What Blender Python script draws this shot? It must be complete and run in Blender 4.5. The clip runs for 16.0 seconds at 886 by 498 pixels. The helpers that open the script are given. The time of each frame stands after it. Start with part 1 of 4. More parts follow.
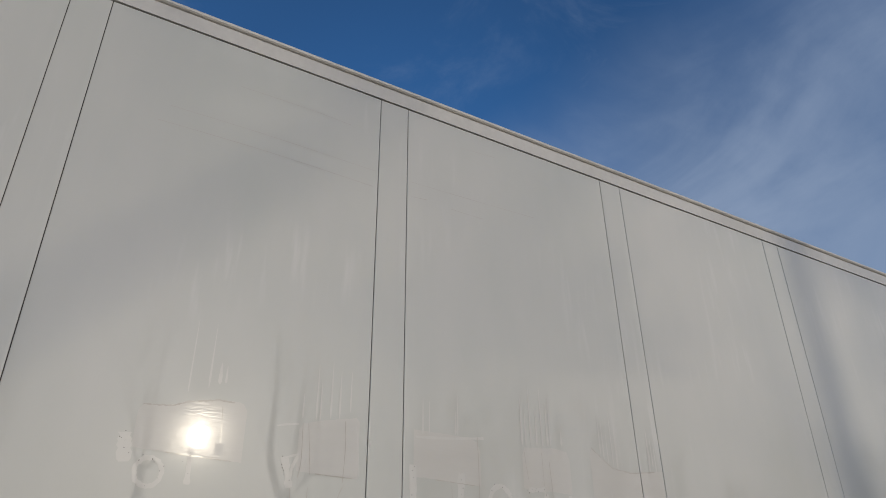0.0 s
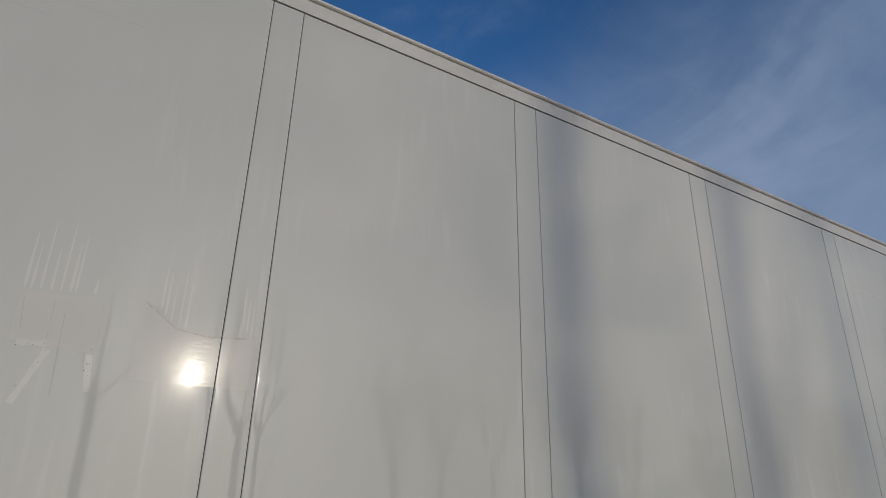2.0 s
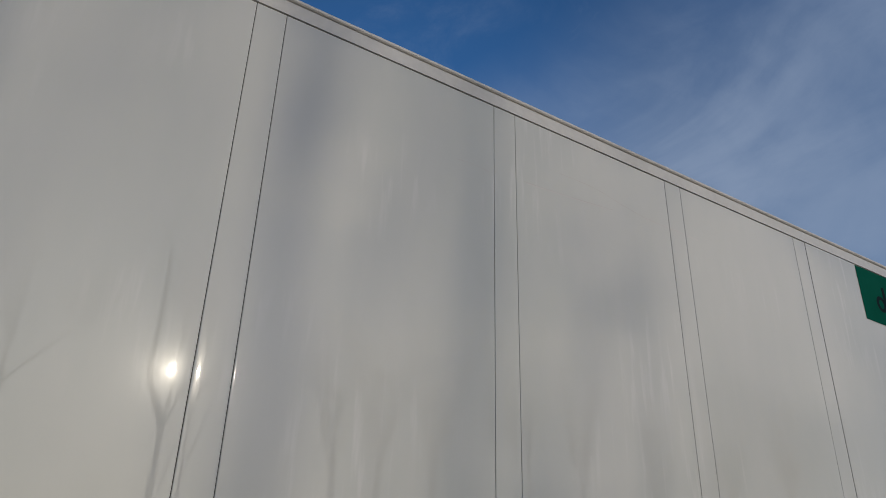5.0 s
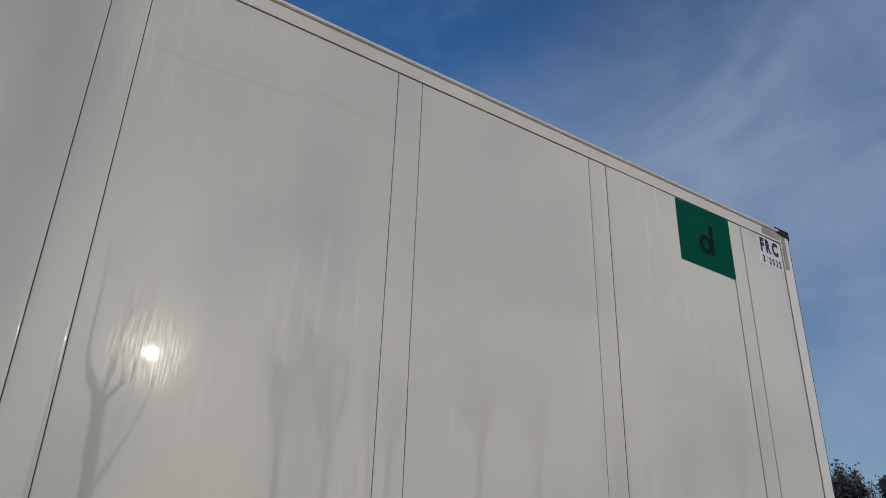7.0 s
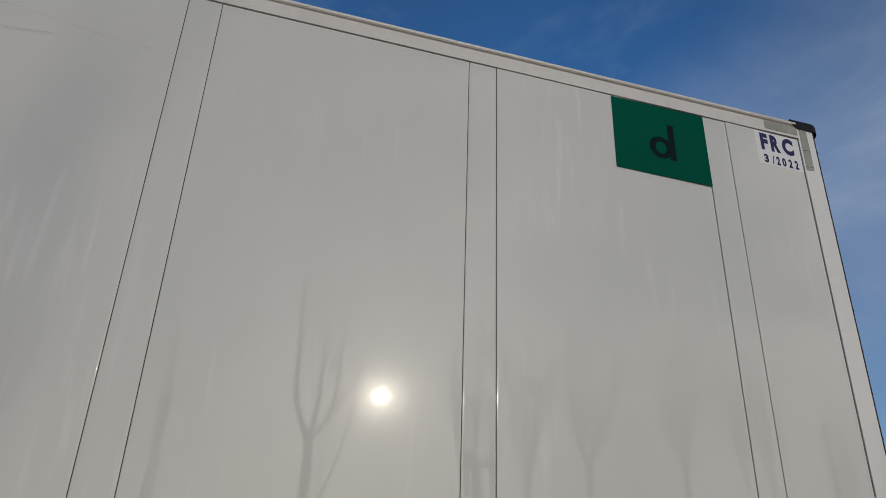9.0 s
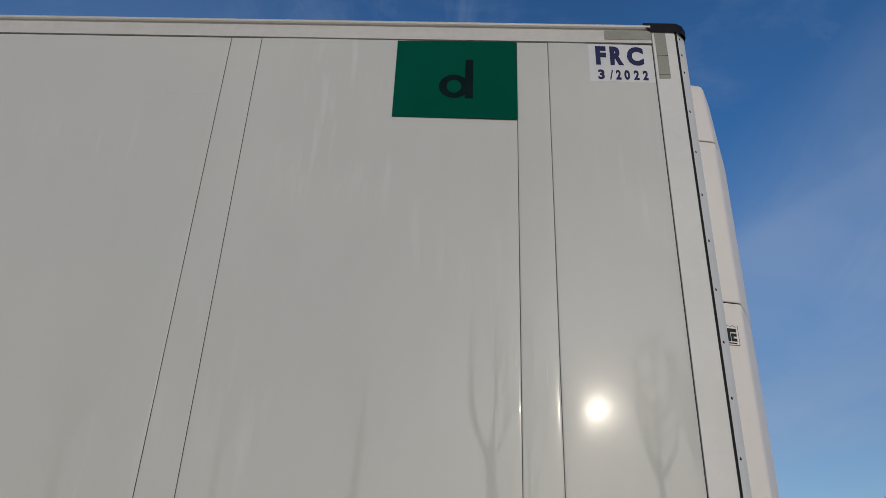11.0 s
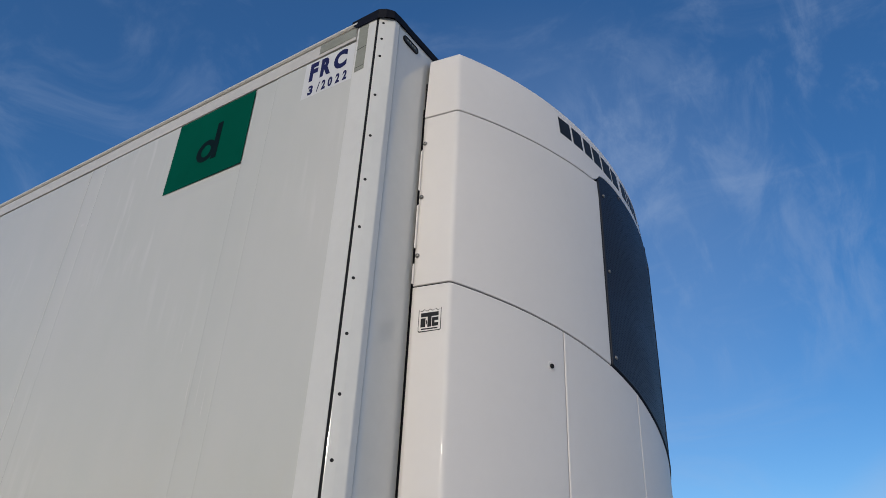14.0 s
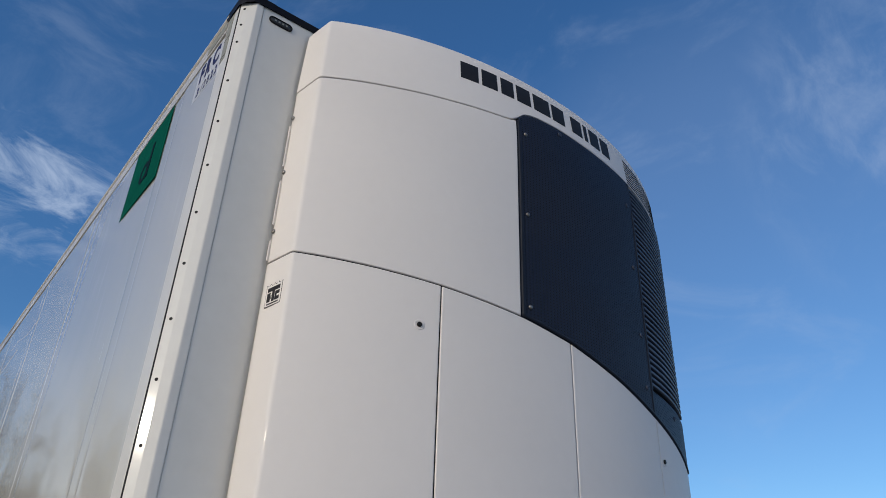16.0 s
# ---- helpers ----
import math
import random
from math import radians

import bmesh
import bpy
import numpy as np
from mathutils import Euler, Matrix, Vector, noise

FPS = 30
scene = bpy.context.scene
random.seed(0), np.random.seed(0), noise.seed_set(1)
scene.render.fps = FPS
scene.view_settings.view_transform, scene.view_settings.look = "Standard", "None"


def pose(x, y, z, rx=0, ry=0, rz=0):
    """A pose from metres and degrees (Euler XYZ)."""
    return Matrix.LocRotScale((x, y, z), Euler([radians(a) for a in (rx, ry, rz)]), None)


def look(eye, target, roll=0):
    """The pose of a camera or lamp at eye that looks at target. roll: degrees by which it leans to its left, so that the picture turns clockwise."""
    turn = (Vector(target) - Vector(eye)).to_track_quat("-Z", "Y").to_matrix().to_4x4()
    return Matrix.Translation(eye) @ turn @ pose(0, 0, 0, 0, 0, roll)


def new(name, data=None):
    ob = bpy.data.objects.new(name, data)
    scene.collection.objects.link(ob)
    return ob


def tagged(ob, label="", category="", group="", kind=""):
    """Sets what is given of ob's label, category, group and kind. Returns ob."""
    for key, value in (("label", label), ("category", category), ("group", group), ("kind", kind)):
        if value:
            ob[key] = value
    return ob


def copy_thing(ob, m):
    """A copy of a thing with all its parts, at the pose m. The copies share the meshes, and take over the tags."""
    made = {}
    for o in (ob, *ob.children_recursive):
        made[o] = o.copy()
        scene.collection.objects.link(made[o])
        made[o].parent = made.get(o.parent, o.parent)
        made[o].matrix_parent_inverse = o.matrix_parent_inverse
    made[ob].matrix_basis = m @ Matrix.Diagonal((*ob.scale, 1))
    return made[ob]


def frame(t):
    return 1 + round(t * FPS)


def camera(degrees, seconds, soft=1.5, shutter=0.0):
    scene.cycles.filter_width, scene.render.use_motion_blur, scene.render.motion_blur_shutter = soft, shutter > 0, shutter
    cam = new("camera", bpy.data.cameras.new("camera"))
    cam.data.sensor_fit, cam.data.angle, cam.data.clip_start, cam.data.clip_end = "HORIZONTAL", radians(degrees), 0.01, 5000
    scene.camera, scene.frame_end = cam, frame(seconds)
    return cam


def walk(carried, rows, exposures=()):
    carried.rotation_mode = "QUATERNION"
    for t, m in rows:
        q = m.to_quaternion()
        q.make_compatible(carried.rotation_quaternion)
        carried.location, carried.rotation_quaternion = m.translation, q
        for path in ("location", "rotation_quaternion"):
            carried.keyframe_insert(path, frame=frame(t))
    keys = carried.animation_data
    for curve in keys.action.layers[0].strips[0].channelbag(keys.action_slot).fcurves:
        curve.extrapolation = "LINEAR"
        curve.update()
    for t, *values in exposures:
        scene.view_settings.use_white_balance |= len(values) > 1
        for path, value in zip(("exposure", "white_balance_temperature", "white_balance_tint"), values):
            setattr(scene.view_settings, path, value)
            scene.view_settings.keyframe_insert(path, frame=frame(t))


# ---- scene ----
# Metres. x runs along the trailer towards its front (front corner at x = 0), the side wall lies in y = 0
# and faces -y, z is up from the yard.
cam = camera(61.87, 16.0, soft=0.8)
PATH = [
    (0, (-9.91, -2.162, 1.848), (-9.023, -0.669, 2.839), -0.7),
    (0.5, (-9.467, -2.22, 1.823), (-8.548, -0.735, 2.797), 0.2),
    (1, (-9.091, -2.206, 1.818), (-8.15, -0.689, 2.72), 0.6),
    (1.5, (-8.692, -2.172, 1.85), (-7.751, -0.635, 2.716), 0.9),
    (2, (-8.295, -2.258, 1.774), (-7.362, -0.715, 2.641), 1.2),
    (2.5, (-7.899, -2.314, 1.788), (-6.957, -0.771, 2.643), 1.2),
    (3, (-7.509, -2.225, 1.793), (-6.558, -0.688, 2.648), 1.4),
    (3.5, (-7.172, -2.212, 1.828), (-6.2, -0.679, 2.668), 1.5),
    (4, (-6.768, -2.308, 1.825), (-5.789, -0.785, 2.675), 1.5),
    (4.2, (-6.598, -2.321, 1.768), (-5.63, -0.799, 2.634), 1.5),
    (6.3, (-4.937, -2.262, 1.787), (-3.929, -0.762, 2.644), 1.8),
    (6.5, (-4.782, -2.259, 1.804), (-3.768, -0.759, 2.654), 1.8),
    (7, (-4.343, -2.35, 1.83), (-3.321, -0.845, 2.661), 1.8),
    (7.5, (-3.884, -2.401, 1.75), (-2.917, -0.869, 2.598), 2.0),
    (8, (-3.461, -2.348, 1.786), (-2.548, -0.781, 2.629), 2.0),
    (8.2, (-3.306, -2.362, 1.732), (-2.466, -0.76, 2.586), 1.9),
    (10.3, (-1.443, -2.449, 1.735), (-1.344, -0.663, 2.631), 3.5),
    (10.5, (-1.267, -2.411, 1.732), (-1.198, -0.625, 2.628), 3.6),
    (11, (-0.854, -2.322, 1.771), (-0.908, -0.541, 2.68), 2.2),
    (11.5, (-0.374, -2.293, 1.736), (-0.601, -0.568, 2.722), 3.2),
    (12, (0.071, -2.185, 1.716), (-0.317, -0.493, 2.711), 3.0),
    (12.5, (0.449, -2.021, 1.742), (-0.077, -0.376, 2.751), 3.0),
    (13, (0.888, -1.931, 1.717), (0.257, -0.324, 2.726), 3.4),
    (13.5, (1.196, -1.764, 1.714), (0.402, -0.232, 2.724), 3.1),
    (14, (1.424, -1.522, 1.755), (0.436, -0.103, 2.759), 2.9),
    (14.5, (1.724, -1.349, 1.739), (0.586, -0.045, 2.742), 2.8),
    (15, (1.973, -1.155, 1.761), (0.573, -0.127, 2.753), 3.8),
    (15.5, (2.033, -0.859, 1.745), (0.638, 0.166, 2.746), 3.3),
    (16, (2.127, -0.562, 1.743), (0.741, 0.477, 2.745), 2.2),
]
walk(cam, [(t, look(eye, target, roll)) for t, eye, target, roll in PATH], [
    (0, -0.37, 6500, 10), (1, -0.52, 6430, 10), (4, -0.51, 6450, 10), (8, -0.42, 6480, 10), (10.5, -0.45, 6430, 10), (11, -0.42, 6450, 10), (12, -0.23, 6480, 10),
    (12.5, -0.20, 6450, 10), (13, -0.13, 6390, 10), (14.5, -0.03, 6380, 10), (15, 0.02, 6420, 10), (16, 0.12, 6560, 10)])

# ---- light ----
SUN = Vector((0.205, -0.944, 0.257)).normalized()
sun_data = bpy.data.lights.new("sun", "SUN")
sun_data.energy, sun_data.angle, sun_data.color = 1.30, radians(0.53), (1.0, 0.90, 0.73)
sun = new("sun", sun_data)
sun.matrix_world = look((10, -50, 20), Vector((10, -50, 20)) - SUN)

world = bpy.data.worlds.new("sky")
scene.world = world
world.use_nodes = True
wt = world.node_tree
wt.nodes.clear()


def wnode(kind, **values):
    n = wt.nodes.new(kind)
    for key, value in values.items():
        n.inputs[key].default_value = value
    return n


sky = wt.nodes.new("ShaderNodeTexSky")
sky.sky_type, sky.sun_disc = "NISHITA", False
sky.sun_elevation, sky.sun_rotation = radians(14.9), math.atan2(SUN.x, SUN.y)
sky.air_density, sky.dust_density, sky.ozone_density = 1.0, 0.4, 3.0
wcoord = wt.nodes.new("ShaderNodeTexCoord")


def wmath(op, a, b=None, c=None, clamp=False):
    n = wt.nodes.new("ShaderNodeMath")
    n.operation, n.use_clamp = op, clamp
    for k, v in enumerate((a, b, c)):
        if isinstance(v, (int, float)):
            n.inputs[k].default_value = v
        elif v is not None:
            wt.links.new(v, n.inputs[k])
    return n.outputs["Value"]


def wrange(value, lo, hi, smooth=True):
    n = wt.nodes.new("ShaderNodeMapRange")
    n.interpolation_type = "SMOOTHSTEP" if smooth else "LINEAR"
    n.inputs["From Min"].default_value, n.inputs["From Max"].default_value = lo, hi
    wt.links.new(value, n.inputs["Value"])
    return n.outputs["Result"]


def wtoward(x, y, z):
    n = wt.nodes.new("ShaderNodeVectorMath")
    n.operation = "DOT_PRODUCT"
    n.inputs[1].default_value = (x, y, z)
    wt.links.new(wcoord.outputs["Generated"], n.inputs[0])
    return n.outputs["Value"]


def wcloud(rotation, stretch, scale, detail, rough, twist, lo, hi):
    mp = wt.nodes.new("ShaderNodeMapping")
    mp.inputs["Rotation"].default_value, mp.inputs["Scale"].default_value = rotation, stretch
    wt.links.new(wcoord.outputs["Generated"], mp.inputs["Vector"])
    n = wnode("ShaderNodeTexNoise", Scale=scale, Detail=detail, Roughness=rough, Distortion=twist)
    wt.links.new(mp.outputs["Vector"], n.inputs["Vector"])
    return wrange(n.outputs["Fac"], lo, hi)


def wstreak(along, across, stretch, scale, detail, rough, twist, lo, hi):
    """Cloud fibres that run along one direction of the sky."""
    a = Vector(along).normalized()
    n = (Vector(across) - a * a.dot(Vector(across))).normalized()
    v = wt.nodes.new("ShaderNodeCombineXYZ")
    for k, (d, f) in enumerate(zip((a, n, a.cross(n)), stretch)):
        wt.links.new(wtoward(*(d * f)), v.inputs[k])
    t = wnode("ShaderNodeTexNoise", Scale=scale, Detail=detail, Roughness=rough, Distortion=twist)
    wt.links.new(v.outputs["Vector"], t.inputs["Vector"])
    return wrange(t.outputs["Fac"], lo, hi)


# a broad thin veil low towards +x, feathery wisps, and a brighter tuft over the trailer's rear
streaks = wcloud((0.2, 0.7, 0.5), (1.0, 2.0, 1.5), 2.3, 7.0, 0.52, 0.6, 0.30, 0.72)
wisps = wcloud((0.5, 0.3, 1.1), (1.0, 1.5, 2.6), 4.2, 10.0, 0.62, 0.7, 0.47, 0.74)
bank = wrange(wtoward(0.70, 0.10, -0.70), -0.13, 0.16)
feather = wstreak((0.11, 0.97, -0.2), (0.5, 0.0, 0.86), (1.3, 3.4, 2.2), 4.4, 10.0, 0.64, 0.8, 0.40, 0.72)
tuft = wmath("MULTIPLY", wrange(wtoward(-0.86, 0.06, 0.50), 0.962, 0.99), wrange(wtoward(-0.553, -0.123, -0.824), -0.03, 0.05))
bands = wstreak((0.44, -0.85, 0.29), (0.72, 0.144, -0.68), (1.0, 2.0, 1.5), 2.9, 9.0, 0.57, 0.7, 0.34, 0.74)
veil = wmath("MULTIPLY", bank, wmath("MULTIPLY_ADD", bands, 0.30, wmath("MULTIPLY_ADD", streaks, 0.20, 0.24)))
plume = wmath("MULTIPLY", wrange(wtoward(-0.115, 0.822, 0.557), 0.955, 0.988), wcloud((0.9, 0.2, 0.5), (2.4, 1.6, 1.0), 6.0, 10.0, 0.62, 0.4, 0.46, 0.74))
loose = wmath("MULTIPLY_ADD", wisps, 0.13, 0.03)
sheet = wmath("MULTIPLY", wrange(wtoward(0.560, 0.245, -0.791), -0.005, 0.06), wmath("MULTIPLY_ADD", streaks, 0.18, 0.27))
bright = wmath("MULTIPLY", wmath("MULTIPLY", tuft, feather), wmath("MULTIPLY", wrange(wtoward(0, 0, 1), 0.38, 0.45), 0.8))
pale = wmath("MULTIPLY", wrange(wtoward(-0.40, 0.79, 0.46), 0.92, 0.985), 0.11)
cover = wmath("MAXIMUM", wmath("MAXIMUM", veil, sheet), wmath("MAXIMUM", wmath("MULTIPLY_ADD", plume, 0.2, wmath("ADD", loose, pale)), bright))
# thin bright cirrus spread on the sun's side of the sky, brightest round the sun
sunny = wmath("MULTIPLY", wrange(wtoward(*SUN), 0.05, 0.95), wmath("MULTIPLY_ADD", wrange(wtoward(1, 0, 0), -0.1, 0.6), 0.68, 0.32))
cirrus = wcloud((0.3, 0.2, 0.9), (1.0, 1.4, 2.2), 2.6, 7.0, 0.5, 0.6, 0.47, 0.68)
lit = wmath("MULTIPLY", sunny, wmath("MULTIPLY_ADD", cirrus, 0.64, 0.06))
rich = wnode("ShaderNodeHueSaturation", Hue=0.507, Saturation=1.26, Value=1.0)
wt.links.new(sky.outputs["Color"], rich.inputs["Color"])
# the clear sky brightens a little high over the trailer
wt.links.new(wmath("MULTIPLY_ADD", wrange(wtoward(0.43, 0.72, 0.54), 0.94, 1.0), 0.22, 0.92), rich.inputs["Value"])
wmix = wt.nodes.new("ShaderNodeMixRGB")
wmix.inputs["Color2"].default_value = (2.7, 3.35, 4.5, 1)
wt.links.new(cover, wmix.inputs["Fac"])
wt.links.new(rich.outputs["Color"], wmix.inputs["Color1"])
# unseen pale warm haze added low over the horizon on the sun's side as fill
low = wmath("MULTIPLY", wrange(wtoward(0, 0, -1), -0.42, -0.12), wrange(wtoward(-0.2, -1, 0), 0.14, 0.42))
haze = wt.nodes.new("ShaderNodeMixRGB")
haze.inputs["Color2"].default_value = (3.6, 3.2, 2.6, 1)
wt.links.new(wmath("MULTIPLY", low, 0.55), haze.inputs["Fac"])
wt.links.new(wmix.outputs["Color"], haze.inputs["Color1"])
glare = wt.nodes.new("ShaderNodeMixRGB")
glare.inputs["Color2"].default_value = (11.5, 11.0, 10.8, 1)
wt.links.new(lit, glare.inputs["Fac"])
wt.links.new(haze.outputs["Color"], glare.inputs["Color1"])
halo = wt.nodes.new("ShaderNodeMixRGB")
halo.blend_type, halo.inputs["Fac"].default_value = "ADD", 1.0
ring = wt.nodes.new("ShaderNodeMixRGB")
ring.inputs["Color1"].default_value, ring.inputs["Color2"].default_value = (0, 0, 0, 1), (11.6, 10.5, 9.0, 1)
wt.links.new(wmath("POWER", wmath("MAXIMUM", wtoward(*SUN), 0.0), 34.0), ring.inputs["Fac"])
wt.links.new(glare.outputs["Color"], halo.inputs["Color1"])
wt.links.new(ring.outputs["Color"], halo.inputs["Color2"])
wbg = wnode("ShaderNodeBackground", Strength=0.15)
wout = wt.nodes.new("ShaderNodeOutputWorld")
wt.links.new(halo.outputs["Color"], wbg.inputs["Color"])
wt.links.new(wbg.outputs["Background"], wout.inputs["Surface"])


# ---- materials ----
def material(name, color, rough=0.5, metal=0.0, coat=0.0, coat_rough=0.08, dark=None, scale=3.0, grain=40.0, amount=0.5,
             bump=0.0, bump_scale=60.0, spread=0.06, stretch=(1, 1, 1), shine=0.5, brush=0.0, peel=0.0, peel_scale=45.0, wash=None, wipe=(0.42, 0.62, 0.13)):
    """A surface with a colour that wanders to a second one at a large scale and a fine scale, varied gloss and fine relief."""
    m = bpy.data.materials.new(name)
    m.use_nodes = True
    nt = m.node_tree
    b = nt.nodes["Principled BSDF"]
    b.inputs["Metallic"].default_value, b.inputs["Specular IOR Level"].default_value = metal, shine
    b.inputs["Coat IOR"].default_value = 1.55
    b.inputs["Coat Weight"].default_value, b.inputs["Coat Roughness"].default_value = coat, coat_rough
    tc, mp = nt.nodes.new("ShaderNodeTexCoord"), nt.nodes.new("ShaderNodeMapping")
    mp.inputs["Scale"].default_value = stretch
    nt.links.new(tc.outputs["Object"], mp.inputs["Vector"])
    big, fine = nt.nodes.new("ShaderNodeTexNoise"), nt.nodes.new("ShaderNodeTexNoise")
    big.inputs["Scale"].default_value, big.inputs["Detail"].default_value = scale, 5
    fine.inputs["Scale"].default_value, fine.inputs["Detail"].default_value = grain, 4
    for n in (big, fine):
        nt.links.new(mp.outputs["Vector"], n.inputs["Vector"])
    add = nt.nodes.new("ShaderNodeMath")
    add.operation = "MULTIPLY_ADD"
    add.inputs[1].default_value = 0.4
    nt.links.new(fine.outputs["Fac"], add.inputs[0])
    nt.links.new(big.outputs["Fac"], add.inputs[2])
    ramp = nt.nodes.new("ShaderNodeValToRGB")
    ramp.color_ramp.elements[0].position, ramp.color_ramp.elements[1].position = 0.5, 0.95
    dark = dark or tuple(c * (1 - amount * 0.5) for c in color)
    ramp.color_ramp.elements[0].color, ramp.color_ramp.elements[1].color = (*color, 1), (*dark, 1)
    nt.links.new(add.outputs["Value"], ramp.inputs["Fac"])
    paint = ramp.outputs["Color"]
    if wash:
        # pale vertical smears of dried wash water, in patches
        wm, wn, wp, wa, wb, wx, wc = (nt.nodes.new("ShaderNode" + k) for k in ("Mapping", "TexNoise", "TexNoise", "MapRange", "MapRange", "Math", "MixRGB"))
        wm.inputs["Scale"].default_value = (1.0, 1.0, 0.1)
        wn.inputs["Scale"].default_value, wn.inputs["Detail"].default_value = 24, 4
        wp.inputs["Scale"].default_value, wp.inputs["Detail"].default_value = 1.1, 2
        for node, lo, hi in ((wa, 0.50, 0.72), (wb, 0.50, 0.66)):
            node.interpolation_type = "SMOOTHSTEP"
            node.inputs["From Min"].default_value, node.inputs["From Max"].default_value = lo, hi
        wx.operation = "MULTIPLY"
        nt.links.new(tc.outputs["Object"], wm.inputs["Vector"])
        nt.links.new(wm.outputs["Vector"], wn.inputs["Vector"])
        nt.links.new(tc.outputs["Object"], wp.inputs["Vector"])
        nt.links.new(wn.outputs["Fac"], wa.inputs["Value"])
        nt.links.new(wp.outputs["Fac"], wb.inputs["Value"])
        nt.links.new(wa.outputs["Result"], wx.inputs[0])
        nt.links.new(wb.outputs["Result"], wx.inputs[1])
        nt.links.new(wx.outputs["Value"], wc.inputs["Fac"])
        nt.links.new(paint, wc.inputs["Color1"])
        wc.inputs["Color2"].default_value = (*wash, 1)
        paint = wc.outputs["Color"]
    nt.links.new(paint, b.inputs["Base Color"])
    mr = nt.nodes.new("ShaderNodeMapRange")
    mr.inputs["From Min"].default_value, mr.inputs["From Max"].default_value = 0.3, 0.7
    mr.inputs["To Min"].default_value, mr.inputs["To Max"].default_value = max(0.02, rough - spread), rough + spread
    nt.links.new(big.outputs["Fac"], mr.inputs["Value"])
    nt.links.new(mr.outputs["Result"], b.inputs["Roughness"])
    if bump:
        bn, bt = nt.nodes.new("ShaderNodeBump"), nt.nodes.new("ShaderNodeTexNoise")
        bt.inputs["Scale"].default_value, bt.inputs["Detail"].default_value = bump_scale, 3
        bn.inputs["Strength"].default_value, bn.inputs["Distance"].default_value = bump, 0.01
        nt.links.new(mp.outputs["Vector"], bt.inputs["Vector"])
        height = bt.outputs["Fac"]
        if brush:
            bm_, bt2, mad = nt.nodes.new("ShaderNodeMapping"), nt.nodes.new("ShaderNodeTexNoise"), nt.nodes.new("ShaderNodeMath")
            bm_.inputs["Scale"].default_value = (1.0, 1.0, 0.12)
            bt2.inputs["Scale"].default_value, bt2.inputs["Detail"].default_value = 140, 4
            mad.operation, mad.inputs[1].default_value = "MULTIPLY_ADD", brush
            nt.links.new(tc.outputs["Object"], bm_.inputs["Vector"])
            nt.links.new(bm_.outputs["Vector"], bt2.inputs["Vector"])
            nt.links.new(bt2.outputs["Fac"], mad.inputs[0])
            nt.links.new(height, mad.inputs[2])
            height = mad.outputs["Value"]
        nt.links.new(height, bn.inputs["Height"])
        nt.links.new(bn.outputs["Normal"], b.inputs["Normal"])
        if peel:
            # fine orange peel in the clear coat, with vertical wiping marks in patches
            cb, ct = nt.nodes.new("ShaderNodeBump"), nt.nodes.new("ShaderNodeTexNoise")
            cb.inputs["Strength"].default_value, cb.inputs["Distance"].default_value = peel, 0.01
            ct.inputs["Scale"].default_value, ct.inputs["Detail"].default_value = peel_scale, 4
            nt.links.new(mp.outputs["Vector"], ct.inputs["Vector"])
            relief = ct.outputs["Fac"]
            if brush:
                cm, cn, cp, cg, cx = (nt.nodes.new("ShaderNode" + k) for k in ("Mapping", "TexNoise", "TexNoise", "MapRange", "Math"))
                cm.inputs["Scale"].default_value = (1.0, 1.0, 0.05)
                cn.inputs["Scale"].default_value, cn.inputs["Detail"].default_value = 190, 3
                cp.inputs["Scale"].default_value, cp.inputs["Detail"].default_value = 0.9, 2
                cg.inputs["From Min"].default_value, cg.inputs["From Max"].default_value = wipe[:2]
                cg.inputs["To Max"].default_value = wipe[2]
                cx.operation = "MULTIPLY_ADD"
                nt.links.new(tc.outputs["Object"], cm.inputs["Vector"])
                nt.links.new(cm.outputs["Vector"], cn.inputs["Vector"])
                nt.links.new(tc.outputs["Object"], cp.inputs["Vector"])
                nt.links.new(cp.outputs["Fac"], cg.inputs["Value"])
                strokes = cn.outputs["Fac"]
                if len(wipe) > 3:
                    # single silky strokes with smooth paint between them
                    cr = nt.nodes.new("ShaderNodeMapRange")
                    cn.inputs["Scale"].default_value, cn.inputs["Detail"].default_value = wipe[3], 1
                    cr.inputs["From Min"].default_value, cr.inputs["From Max"].default_value = 0.46, 0.64
                    cr.inputs["To Min"].default_value, cr.inputs["To Max"].default_value = 0.2 * shine, shine
                    nt.links.new(strokes, cr.inputs["Value"])
                    nt.links.new(cr.outputs["Result"], b.inputs["Specular IOR Level"])
                nt.links.new(strokes, cx.inputs[0])
                nt.links.new(cg.outputs["Result"], cx.inputs[1])
                nt.links.new(relief, cx.inputs[2])
                relief = cx.outputs["Value"]
            nt.links.new(relief, cb.inputs["Height"])
            nt.links.new(cb.outputs["Normal"], b.inputs["Coat Normal"])
    return m


PANEL = material("panel_paint", (0.597, 0.577, 0.534), 0.12, coat=1.0, coat_rough=0.014, dark=(0.548, 0.544, 0.497), scale=1.3, grain=9.0, spread=0.02,
                 bump=0.012, bump_scale=6.0, stretch=(1.0, 1.0, 0.35), shine=0.03, brush=0.22, peel=0.005, wash=(0.648, 0.622, 0.585))
SCRAPED = material("scraped_paint", (0.597, 0.577, 0.534), 0.15, coat=1.0, coat_rough=0.014, dark=(0.548, 0.544, 0.497), scale=1.3, grain=9.0, spread=0.02,
                   bump=0.012, bump_scale=6.0, stretch=(1.0, 1.0, 0.35), shine=0.075, brush=0.22, peel=0.005, wipe=(0.1, 0.2, 0.13, 230))
RAIL = material("rail_paint", (0.632, 0.597, 0.548), 0.45, coat=0.5, coat_rough=0.15, dark=(0.51, 0.481, 0.435), scale=2.0, grain=30)
